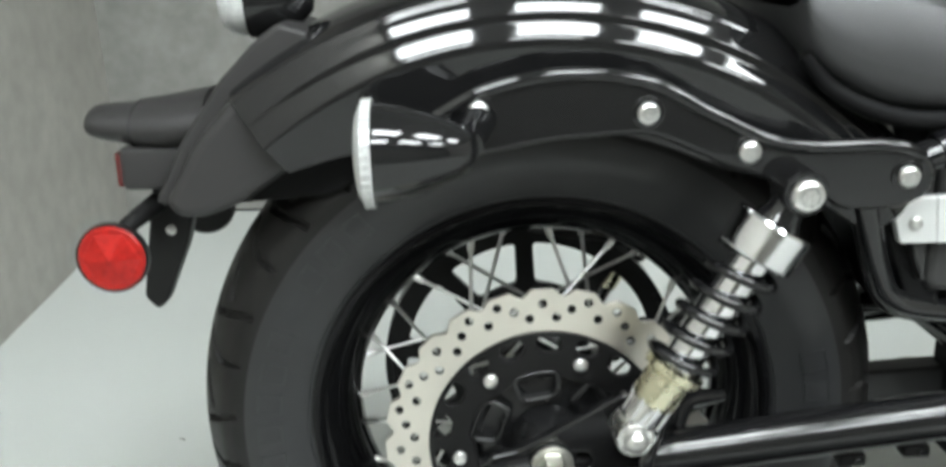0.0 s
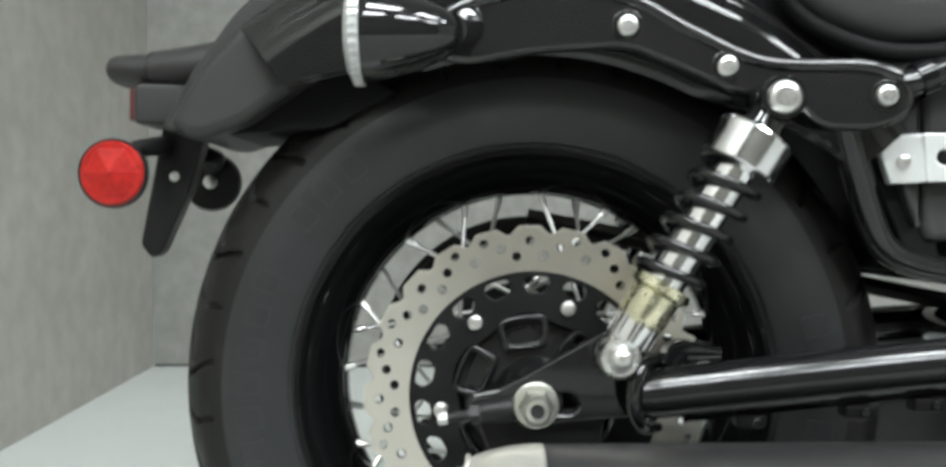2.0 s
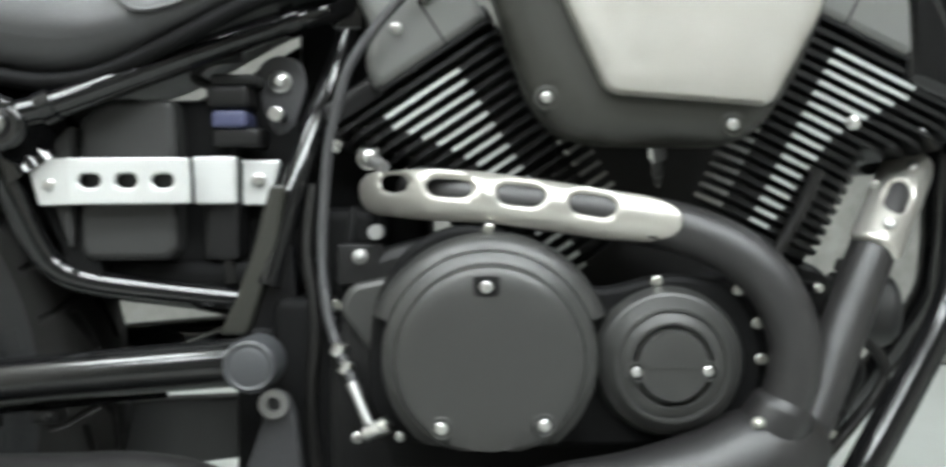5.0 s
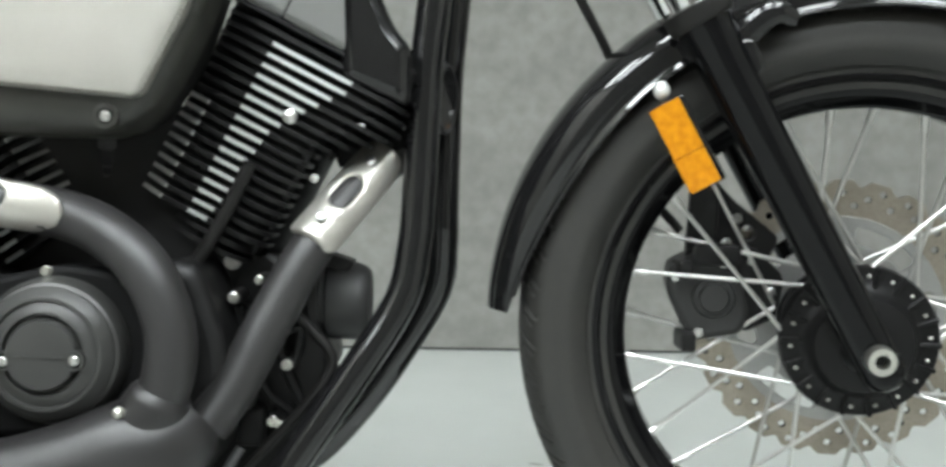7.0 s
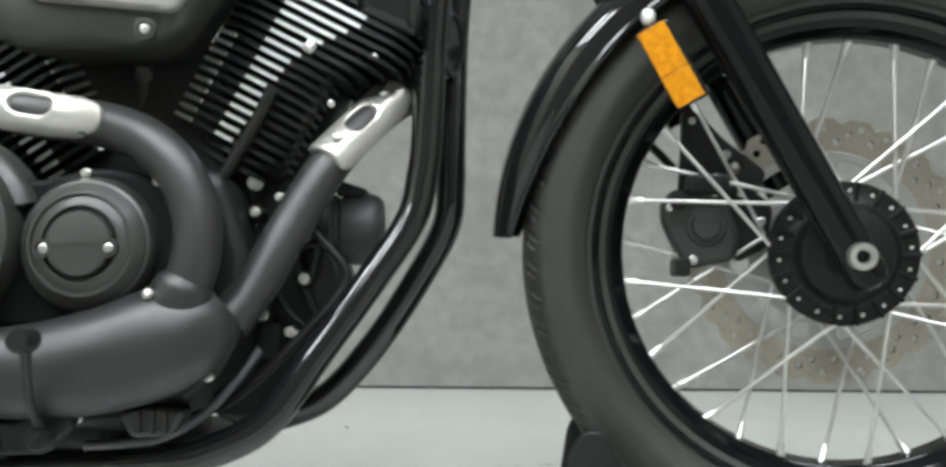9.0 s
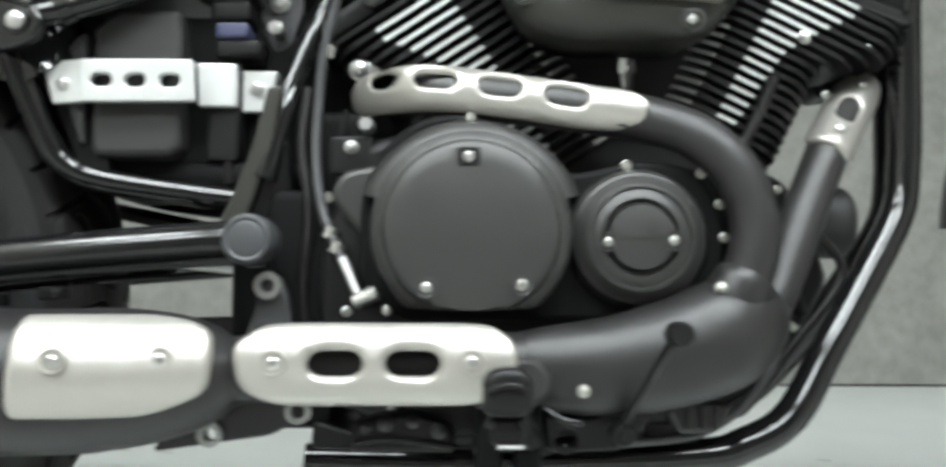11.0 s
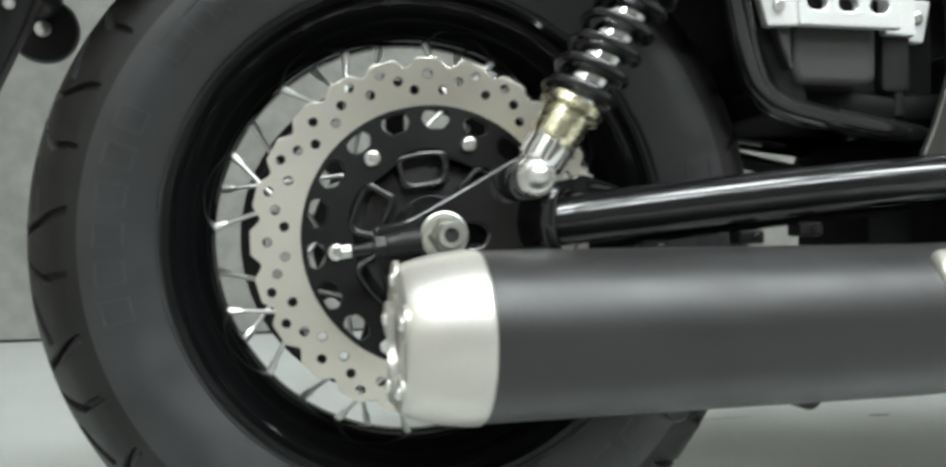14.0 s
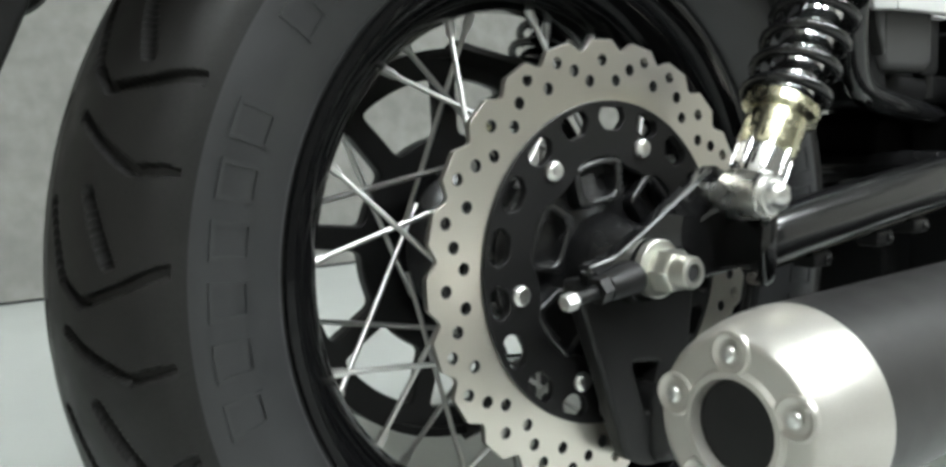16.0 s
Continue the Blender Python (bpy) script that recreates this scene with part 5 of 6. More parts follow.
# -- side cover under the seat --
def side_cover():
    up = rounded([(0.3305, 0.578), (0.352, 0.597), (0.416, 0.597), (0.418, 0.560), (0.418, 0.460), (0.408, 0.452), (0.336, 0.452), (0.3305, 0.462)], [0.006, 0.012, 0.010, 0.01, 0.010, 0.008, 0.006, 0.004])
    top = part("side_cover", plate(up, -0.084, 0.070, (), 0.007), PLASTIC, bike, "dark grey plastic side cover with a silver strap")
    part("rear_panel", plate(rounded([(0.300, 0.535), (0.314, 0.563), (0.3262, 0.574), (0.3262, 0.462), (0.318, 0.480)], 0.005), -0.089, 0.060, (), 0.003), PLASTIC, top)
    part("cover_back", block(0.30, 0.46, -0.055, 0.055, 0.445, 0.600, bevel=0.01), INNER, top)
    # near-black filler added behind the strap's front end
    part("strap_gap_filler", block(0.452, 0.520, -0.034, 0.055, 0.440, 0.625, bevel=0.008), INNER, top)
    part("cover_front", block(0.436, 0.470, -0.066, 0.02, 0.45, 0.548, bevel=0.008), BLACK, top)
    bands = [((0.287, 0.5422), (0.327, 0.5432), (0.328, 0.5018), (0.299, 0.501), -0.093, -0.0985), ((0.324, 0.5435), (0.432, 0.5435), (0.434, 0.503), (0.327, 0.502), -0.100, -0.098),
             ((0.430, 0.5455), (0.468, 0.5460), (0.468, 0.503), (0.432, 0.503), -0.077, -0.073), ((0.466, 0.5440), (0.504, 0.5440), (0.494, 0.502), (0.467, 0.502), -0.054, -0.050)]
    cuts = [[], [slot(x, 0.5232, 0.0205, 0.0130) for x in (0.346, 0.378, 0.4105)], [], []]
    for (a, b, c, d, y0, y1), h in zip(bands, cuts):
        bm = plate(rounded([a, b, c, d], 0.003), 0.0, 0.010, h, 0.0018)
        for v in bm.verts:
            v.co.y += y0 + (y1 - y0) * (v.co.x - a[0]) / (b[0] - a[0])
        part("silver_strap", bm, STRAP, top, "bright silver strap with three slots")
    bolt(top, 0.3095, -0.0958, 0.5195, 0.0062, "button", ZINC)
    bolt(top, 0.4845, -0.053, 0.5255, 0.0068, "button", ZINC)
    # wiring, relays and connectors ahead of the cover
    part("relay", joined(block(0.440, 0.480, -0.070, -0.02, 0.590, 0.612, bevel=0.006, segments=3), block(0.444, 0.486, -0.066, -0.02, 0.612, 0.622, bevel=0.003)), BLACK, top, "black relay housing")
    part("connector", block(0.446, 0.478, -0.073, -0.03, 0.572, 0.588, bevel=0.004, segments=3), BLUEGREY, top, "blue-grey wiring connector")
    part("relay_lower", block(0.444, 0.490, -0.068, -0.02, 0.555, 0.573, bevel=0.005, segments=3), BLACK, top)
    part("wire", tube([(0.46, -0.045, 0.556), (0.462, -0.045, 0.52), (0.458, -0.056, 0.47), (0.460, -0.056, 0.43)], 0.006, sides=10), RUBBER, top)
    part("wire", tube([(0.44, -0.05, 0.612), (0.425, -0.05, 0.622), (0.438, -0.05, 0.635), (0.47, -0.05, 0.640)], 0.005, sides=10), RUBBER, top)


side_cover()


# -- engine --
def engine():
    case = rounded([(0.56, 0.225), (0.62, 0.200), (0.90, 0.200), (0.97, 0.26), (0.985, 0.36), (0.955, 0.450), (0.88, 0.435), (0.80, 0.420), (0.735, 0.450), (0.66, 0.478), (0.585, 0.46), (0.555, 0.36)], 0.025)
    top = part("engine", plate(case, -0.112, 0.125, (), 0.012), BLACK, bike, "air-cooled black V-twin engine with bright fin edges")
    # right-hand case flange
    flange = rounded([(0.592, 0.330), (0.60, 0.420), (0.625, 0.465), (0.665, 0.486), (0.712, 0.482), (0.752, 0.450), (0.785, 0.428), (0.850, 0.444), (0.905, 0.435), (0.930, 0.390), (0.925, 0.335), (0.895, 0.300), (0.80, 0.296), (0.63, 0.298)], 0.02)
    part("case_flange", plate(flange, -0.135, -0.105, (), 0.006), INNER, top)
    part("case_shoulder", turned([(0.105, -0.118), (0.1035, -0.138), (0.098, -0.147), (0.090, -0.150)], (0.6975, 0, 0.3745), seg=56, arc=(20, 160)), COVER, top)
    # rear gearbox cover
    part("gearbox_cover", plate(rounded([(0.567, 0.410), (0.577, 0.433), (0.612, 0.440), (0.640, 0.450), (0.640, 0.352), (0.602, 0.366)], 0.010), -0.120, -0.095, (), 0.006), COVER, top, "dark grey gearbox cover")
    # clutch cover: a stepped round lid with a flat foot
    lid = turned([(0.088, -0.125), (0.088, -0.160), (0.0865, -0.168), (0.080, -0.173), (0.0775, -0.1735), (0.0765, -0.176), (0.0745, -0.1830), (0.070, -0.1862), (0.058, -0.1882), (0.040, -0.1900), (0.020, -0.1910), (0.0, -0.1913)], (0.6975, 0, 0.3765), seg=96)
    for v in lid.verts:
        v.co.z = max(v.co.z, 0.306 + 0.10 * max(0, v.co.y + 0.189))
    cover = part("clutch_cover", lid, COVER, top, "round dark grey clutch cover", sharp=30)
    for x, z in ((0.695, 0.4365), (0.6595, 0.3255), (0.740, 0.328)):
        if z > 0.4:
            # raised black plate stands for the shade in a square recess
            part("bolt_seat", plate(rounded([(x - 0.0095, z - 0.0075), (x + 0.0095, z - 0.0075), (x + 0.0105, z + 0.0085), (x - 0.0105, z + 0.0085)], 0.003), -0.1896, -0.1840, (), 0.0003), BLACK, cover)
        else:
            part("bolt_seat", turned([(0.0092, -0.1850), (0.0092, -0.1895), (0.0085, -0.1902), (0.0068, -0.1894), (0.0, -0.1893)], (x, 0, z), seg=24), COVER, cover)
        bolt(cover, x, -0.1890, z, 0.0050, "button", ZINC, "cover_bolt")
    # alternator cover
    alt = turned([(0.064, -0.115), (0.0625, -0.140), (0.058, -0.150), (0.0555, -0.1515), (0.0545, -0.154), (0.047, -0.161), (0.0445, -0.1615), (0.0435, -0.159), (0.036, -0.163), (0.0335, -0.163), (0.0325, -0.155), (0.0305, -0.155), (0.0300, -0.1635), (0.028, -0.1668), (0.018, -0.1685), (0.008, -0.1694), (0.0, -0.1696)], (0.846, 0, 0.3705), seg=72)
    cover = part("alternator_cover", alt, COVER, top, "round dark grey alternator cover with stepped rings", sharp=30)
    part("centre_line", block(0.826, 0.866, -0.1702, -0.1680, 0.3692, 0.3704), COVER, cover)
    for x, z in ((0.816, 0.366), (0.8735, 0.367)):
        part("bolt_seat", turned([(0.0064, -0.1572), (0.0085, -0.1572), (0.0085, -0.1680), (0.0064, -0.1680)], (x, 0, z), seg=20, closed=True), COVER, cover)
        bolt(cover, x, -0.1655, z, 0.0045, "button", ZINC, "cover_bolt")
    for x, y, z in ((0.633, -0.118, 0.448), (0.748, -0.136, 0.444), (0.838, -0.135, 0.437), (0.905, -0.137, 0.430), (0.922, -0.136, 0.402), (0.925, -0.136, 0.372), (0.697, -0.136, 0.481), (0.562, -0.090, 0.412), (0.566, -0.090, 0.333)):
        bolt(top, x, y, z, 0.0050 if x < 0.6 else 0.0040, "socket", NUT, "case_bolt")

    # a cylinder: fins square to its axis, bright edges, a rocker cover
    def cylinder(foot, lean, name, stack, pitch, flip, reach, low):
        """foot: where the fin stack begins; lean: degrees towards the front; flip: -1 for the mirrored rear one; reach: the fins' length towards the valley; low: fins below the foot."""
        half = 0.086
        m = Matrix.Translation((foot[0], 0.022, foot[1])) @ Matrix.Rotation(radians(lean), 4, "Y") @ Matrix.Diagonal((flip * 1.0265, 1, 1.0265, 1))
        core = part(name, shifted(joined(turned([(0.0, -0.05), (0.050, -0.05), (0.050, stack * pitch), (0.0, stack * pitch)], axis="z", seg=40),
                                         plate([(-0.0865, -0.008), (0.034, -0.012), (0.034, stack * pitch * 0.55), (0.092, stack * pitch), (-0.0865, stack * pitch)], -0.064, 0.070, (), 0.004)), m), BLACK, top, "black finned cylinder with machined fin edges")
        bright = [0.082, 0.081, 0.072, 0.064, 0.056, 0.048, 0.042, 0.036, 0.034, 0.033, 0.030, 0.028, 0.028, 0.027, 0.026, 0.024, 0.022]
        for k in range(min(-2, low), stack):
            z = k * pitch
            u = max(0.0, k / (stack - 1))
            left, right = (reach if k >= low else 0.05), (0.040 + 0.060 * (min(1.0, max(0.0, (u - 0.52) / 0.26)) if flip > 0 else max(0.0, (u - 0.55) / 0.45)) if k >= 0 else 0.030)
            outline = [(-left, -half + 0.020), (-left + 0.030, -half), (right - 0.018, -half), (right, -half + 0.018), (right, half - 0.03), (right - 0.02, half), (-left + 0.02, half), (-left, half - 0.03)]
            loop = rounded(outline, 0.008, 3)
            bm = bmesh.new()
            lo = [bm.verts.new((x, y, z)) for x, y in loop]
            hi = [bm.verts.new((x, y, z + 0.0042)) for x, y in loop]
            bm.faces.new(lo[::-1])
            bm.faces.new(hi)
            for i in range(len(loop)):
                j = (i + 1) % len(loop)
                bm.faces.new((lo[i], lo[j], hi[j], hi[i]))
            part("fin", shifted(bm, m), BLACK, core)
            if k < low or k > stack - 2:
                continue
            long = bright[min(stack - 2 - k, 16)]
            edges = [(-0.036, -0.036 + long, -half, -half)]
            if k < stack * 0.55:
                edges.append((-left + 0.002, -left + 0.028, -half + 0.0187, -half + 0.0013))
            for x0, x1, y0, y1 in edges:
                e = bmesh.new()
                n = Vector((y1 - y0, -(x1 - x0), 0)).normalized()
                a, b = Vector((x0, y0, 0)), Vector((x1, y1, 0))
                c = (b - a).normalized() * 0.0022
                vs = []
                for o, cut in ((0.0010, 1.0), (-0.002, 0.0)):
                    for h in (z + 0.0001, z + 0.0041):
                        vs += [e.verts.new((q.x, q.y, h)) for q in (a + n * o + c * cut, b + n * o - c * cut)]
                bmesh.ops.convex_hull(e, input=vs)
                # chamfer edges take duller alloy: shade of the turned-away face, as colour
                part("fin_edge", shifted(e, m), FINEDGE if y0 == y1 else ALLOY, core, "bright machined fin edge")
        z = stack * pitch
        part("head", shifted(block(-0.086, 0.090, -half * 0.92, half * 0.92, z - 0.002, z + 0.020, bevel=0.006, segments=2), m), BLACK, core)
        cover = [(-0.080, z + 0.002), (0.040, z + 0.002), (0.034, z + 0.030), (0.012, z + 0.052), (0.004, z + 0.110), (-0.070, z + 0.110), (-0.084, z + 0.060)]
        part("rocker_cover", shifted(plate(rounded(cover, 0.010), -half - 0.004, half + 0.004, (), 0.009), m), ROCKER, core, "grey painted rocker cover")
        part("rocker_seam", shifted(block(-0.0375, -0.0355, -half - 0.0045, half, z + 0.004, z + 0.109, bevel=0.0004, segments=1), m), DARK, core)
        part("cover_rib", shifted(block(-0.078, 0.036, -half - 0.0030, half, z - 0.0005, z + 0.0035, bevel=0.001, segments=1), m), BLACK, core)
        return core, m

    core, _ = cylinder((0.966, 0.472), 26.5, "front_cylinder", 18, 0.0104, 1, 0.088, 0)
    bolt(core, 1.028, -0.066, 0.576, 0.0056, "dome", ZINC)
    bolt(core, 0.972, -0.044, 0.441, 0.0070, "socket", ZINC)
    bolt(core, 1.050, -0.060, 0.520, 0.0040, "button", ZINC)
    bolt(core, 1.093, -0.060, 0.568, 0.0036, "button", ALLOY)
    stay = rounded([(1.070, 0.712), (1.104, 0.700), (1.122, 0.660), (1.139, 0.640), (1.138, 0.586), (1.110, 0.596), (1.074, 0.611)], 0.010)
    part("head_stay", plate(stay, -0.070, -0.010, (), 0.012), ARMBLACK, core, "glossy black rounded head casting")
    # black filler added behind the fin ends, hiding the bright wall
    part("fin_gap_filler", plate(rounded([(1.045, 0.600), (1.130, 0.596), (1.132, 0.556), (1.110, 0.538), (1.065, 0.530)], 0.008), 0.000, 0.050, (), 0.004), BLACK, core)
    core, _ = cylinder((0.732, 0.467), -33, "rear_cylinder", 16, 0.0114, -1, 0.100, -4)
    bolt(core, 0.614, -0.069, 0.662, 0.0045, "dome", ZINC)
    part("plug_cap", turned([(0.0, -0.076), (0.007, -0.076), (0.009, -0.072), (0.009, -0.063)], (0.641, 0, 0.694), seg=20), ZINC, core)
    # manifold plate in the valley, with a gap in the middle
    edge = []
    for k in range(4):
        z, wide = 0.585 - 0.0165 * k, 0.0165 - 0.0038 * k
        edge += [(wide, z), (wide, z - 0.0065), (wide * 0.62, z - 0.0085), (wide * 0.62, z - 0.0145)]
    notch = [(0.855 + w, z) for w, z in edge] + [(0.855, 0.5175)] + [(0.855 - w, z) for w, z in edge[::-1]]
    part("valley_block", plate([(0.76, 0.40), (0.94, 0.40), (0.94, 0.585), *notch, (0.76, 0.585)], -0.047, 0.020, (), 0.0006), BLACK, top)
    part("breather_tube", tube([(0.9941, -0.075, 0.5333), (0.9752, -0.075, 0.4916), (0.9545, -0.075, 0.4554), (0.9425, -0.075, 0.4358)], 0.0062, sides=12), RUBBER, top)
    # starter motor and oil pieces at the front
    drum = turned([(0.0, -0.012), (0.030, -0.012), (0.033, -0.008), (0.033, 0.006), (0.037, 0.008), (0.037, 0.014), (0.034, 0.016), (0.034, 0.021), (0.038, 0.023), (0.0385, 0.027), (0.039, 0.050), (0.036, 0.059), (0.031, 0.064), (0.0, 0.066)],
                  (1.033, 0.014, 0.399), seg=40, axis="x")
    part("starter_motor", drum, PLASTIC, top, "black ribbed starter motor")
    part("starter_ear", plate(rounded([(1.050, 0.450), (1.082, 0.440), (1.076, 0.430), (1.046, 0.436)], 0.004), -0.01, 0.03, (), 0.002), BLACK, top)
    part("case_front", plate(rounded([(0.955, 0.470), (1.020, 0.440), (1.045, 0.400), (1.058, 0.358), (1.064, 0.338), (1.014, 0.240), (0.975, 0.195), (0.930, 0.200), (0.92, 0.30)], 0.012), -0.020, 0.085, (), 0.008), BLACK, top)
    rim = rounded([(1.010, 0.378), (1.040, 0.384), (1.034, 0.346), (1.024, 0.336), (1.014, 0.345)], 0.004)
    part("front_bracket", plate(rim, -0.045, -0.012, [rounded([(1.018, 0.371), (1.033, 0.375), (1.029, 0.352), (1.021, 0.350)], 0.003)], 0.003), BLACK, top)
    part("bracket_rib", joined(tube([(1.018, -0.030, 0.340), (1.036, -0.028, 0.302)], [0.005, 0.004], smooth=False, sides=8), tube([(0.985, -0.038, 0.345), (1.006, -0.034, 0.312), (1.024, -0.03, 0.296)], [0.004, 0.004, 0.004], sides=8),
                               block(0.962, 0.982, -0.042, -0.015, 0.335, 0.400, bevel=0.005), block(0.975, 1.000, -0.036, -0.015, 0.262, 0.300, bevel=0.005)), BLACK, top)
    part("oil_line", tube([(1.020, -0.046, 0.404), (1.046, -0.046, 0.378), (1.064, -0.046, 0.358), (1.066, -0.046, 0.340), (1.050, -0.050, 0.315), (1.020, -0.056, 0.282), (0.985, -0.064, 0.246), (0.955, -0.075, 0.222), (0.90, -0.085, 0.200)], 0.0050, sides=10), RUBBER, top)
    for x, y, z, r in ((0.978, -0.066, 0.409, 0.0050), (0.958, -0.062, 0.375, 0.0050), (0.958, -0.062, 0.362, 0.0040), (1.000, -0.060, 0.425, 0.0040), (1.024, -0.046, 0.344, 0.0052), (0.986, -0.060, 0.308, 0.0056), (1.012, -0.050, 0.291, 0.0050), (1.018, -0.050, 0.288, 0.0040), (1.024, -0.04, 0.386, 0.0040)):
        part("boss", turned([(r * 1.35, 0.035), (r * 1.35, 0.0), (0.0, -0.0005)], (x, y, z), seg=16), BLACK, top)
        bolt(top, x, y, z, r * 0.9, "socket", NUT, "case_bolt")
    # sump pieces under the case
    part("sump", joined(block(0.60, 0.86, -0.105, 0.105, 0.178, 0.215, bevel=0.012, segments=3), block(0.64, 0.72, -0.118, -0.05, 0.192, 0.232, bevel=0.008)), BLACK, top)
    for x, z in ((0.625, 0.215), (0.66, 0.222), (0.79, 0.206), (0.83, 0.212)):
        bolt(top, x, -0.114, z, 0.0042, "socket", NUT, "case_bolt")
    return top


engine()


def air_cleaner():
    body = rounded([(0.692, 0.700), (0.703, 0.662), (0.729, 0.590), (0.748, 0.562), (0.785, 0.551), (0.897, 0.550), (0.924, 0.566), (0.954, 0.612), (0.975, 0.664), (0.985, 0.700), (0.97, 0.745), (0.90, 0.765), (0.77, 0.765), (0.71, 0.745)], [0.02] * 14)
    top = part("air_cleaner", sheet(body, lambda u, v, w: Vector((u, -0.158 - w, v)), 0.03, (), 0.012, 0.022, 0.020), OLIVE, bike, "black air cleaner with a flat silver cover", sharp=60)
    part("housing", plate([(0.84 + (x - 0.84) * 0.93, 0.655 + (z - 0.655) * 0.93) for x, z in body], -0.140, -0.05, (), 0.004), BLACK, top)
    lid = rounded([(0.738, 0.705), (0.759, 0.660), (0.7915, 0.5905), (0.9235, 0.580), (0.962, 0.653), (0.975, 0.705), (0.95, 0.740), (0.77, 0.740)], [0.01, 0.01, 0.012, 0.010, 0.01, 0.01, 0.01, 0.01])
    part("silver_cover", sheet(lid, lambda u, v, w: Vector((u, -0.171 - w, v)), 0.010, (), 0.010, 0.008, 0.007), SILVER, top, "flat satin silver cover plate")
    for x, z in ((0.744, 0.588), (0.895, 0.566)):
        part("bolt_seat", turned([(0.0065, -0.150), (0.0105, -0.150), (0.0105, -0.1585), (0.0065, -0.1590)], (x, 0, z), seg=20, closed=True), OLIVE, top)
        bolt(top, x, -0.1565, z, 0.0047, "button", ZINC)


air_cleaner()


# -- exhaust --
def exhaust():
    mx0, my0, mz = -0.055, -0.2195, 0.2485
    mx1, my1 = 0.47, -0.196

    def axis_y(x):
        return my0 + (my1 - my0) * (x - mx0) / (mx1 - mx0)

    body = bmesh.new()
    rows = [(-0.004, 0.0575), (0.0, 0.0585), (0.20, 0.0590), (0.36, 0.0590), (0.40, 0.0580), (0.435, 0.0545), (0.465, 0.0480), (0.488, 0.0390), (0.502, 0.0290), (0.506, 0.026)]
    sweep(body, [(x, axis_y(x), mz + (0.0 if x < 0.36 else 0.008 * (x - 0.36) / 0.15)) for x, r in rows], [r for x, r in rows], sides=64, n=4)
    top = part("exhaust", body, SATIN, bike, "satin black exhaust with silver heat shields", sharp=50)
    # end cap with a dark bore
    bm = turned([(0.0578, 0.002), (0.0596, 0.000), (0.0594, -0.008), (0.0575, -0.024), (0.0545, -0.038), (0.0515, -0.047), (0.0490, -0.0518), (0.0475, -0.0532), (0.045, -0.0536), (0.0325, -0.0532), (0.0300, -0.0555), (0.0268, -0.0555), (0.0250, -0.048), (0.0250, 0.002)], (0.0, my0, mz), seg=64, axis="x")
    bmesh.ops.delete(bm, geom=[f for f in bm.faces if len(f.verts) > 4], context="FACES_ONLY")
    cap = part("end_cap", bm, SILVER, top, "satin silver muffler end cap")
    part("bore", turned([(0.0250, -0.049), (0.0240, -0.0495), (0.0235, 0.06), (0.0, 0.06)], (0.0, my0, mz), seg=40, axis="x"), BLACK, cap, "dark tail pipe bore")
    to_back = Matrix.Translation((-0.0535, my0, mz)) @ Matrix.Rotation(radians(-90), 4, "Z")
    for k in range(5):
        a = radians(92 + 72 * k)
        spot = to_back @ Matrix.Translation((0.040 * math.cos(a), 0, 0.040 * math.sin(a)))
        part("bolt_dimple", shifted(turned([(0.0128, 0.002), (0.0122, -0.0012), (0.0108, -0.0018), (0.0085, -0.0004), (0.0070, -0.0002), (0.0, -0.0002)], seg=28), spot), SILVER, cap)
        bolt(cap, 0, -0.001, 0, 0.0048, "button", ZINC, "cap_bolt", turn=spot)

    def wrap(axis_y_of, radius, zc):
        """A sheet laid round a lying pipe: u along it, v measured round it, w outwards."""
        def place(u, v, w):
            r = radius(u) + w
            a = (v - zc(u)) / radius(u)
            return Vector((u, axis_y_of(u) - r * math.cos(a), zc(u) + r * math.sin(a)))
        return place

    def dimple(parent, x, y, z):
        """A round seat with a raised lip and a button bolt in it."""
        part("bolt_dimple", turned([(0.0100, y + 0.004), (0.0108, y + 0.0005), (0.0100, y - 0.0014), (0.0088, y - 0.0014), (0.0076, y + 0.0002), (0.0070, y + 0.0004), (0.0, y + 0.0004)], (x, 0, z), seg=28), SILVER, parent)
        bolt(parent, x, y + 0.0004, z, 0.0054, "button", ZINC, "shield_bolt")

    sh = rounded([(0.345, 0.300), (0.348, 0.3165), (0.448, 0.3175), (0.470, 0.312), (0.493, 0.300), (0.4965, 0.271), (0.493, 0.242), (0.470, 0.230), (0.446, 0.2215), (0.348, 0.2215), (0.345, 0.236)], [0.006, 0.010, 0.02, 0.012, 0.010, 0.012, 0.010, 0.012, 0.02, 0.010, 0.006])
    rad = lambda u: 0.0645 if u < 0.40 else 0.0645 - 0.11 * (u - 0.40)
    place = wrap(axis_y, rad, lambda u: 0.2505 + 0.06 * max(0.0, u - 0.40))
    shield = part("muffler_shield", sheet(sh, place, 0.0022, (), 0.007, 0.006, 0.006), SILVER, top, "satin silver muffler heat shield", sharp=60)
    for x, y, z in ((0.383, -0.2645, 0.2685), (0.459, -0.2505, 0.269)):
        dimple(shield, x, y - 0.001, z)
    # lower pipe from the collector to the muffler
    part("mid_pipe", tube([(0.495, -0.192, 0.256), (0.55, -0.180, 0.260), (0.65, -0.176, 0.261), (0.74, -0.172, 0.259)], [0.028, 0.029, 0.029, 0.029], sides=36), SATIN, top)
    low = rounded([(0.507, 0.270), (0.509, 0.283), (0.530, 0.3035), (0.560, 0.3055), (0.690, 0.3055), (0.716, 0.303), (0.734, 0.284), (0.736, 0.262), (0.728, 0.238), (0.700, 0.2215), (0.540, 0.2215), (0.511, 0.241)], 0.014)
    place = wrap(lambda u: -0.186, lambda u: 0.044, lambda u: 0.2635)
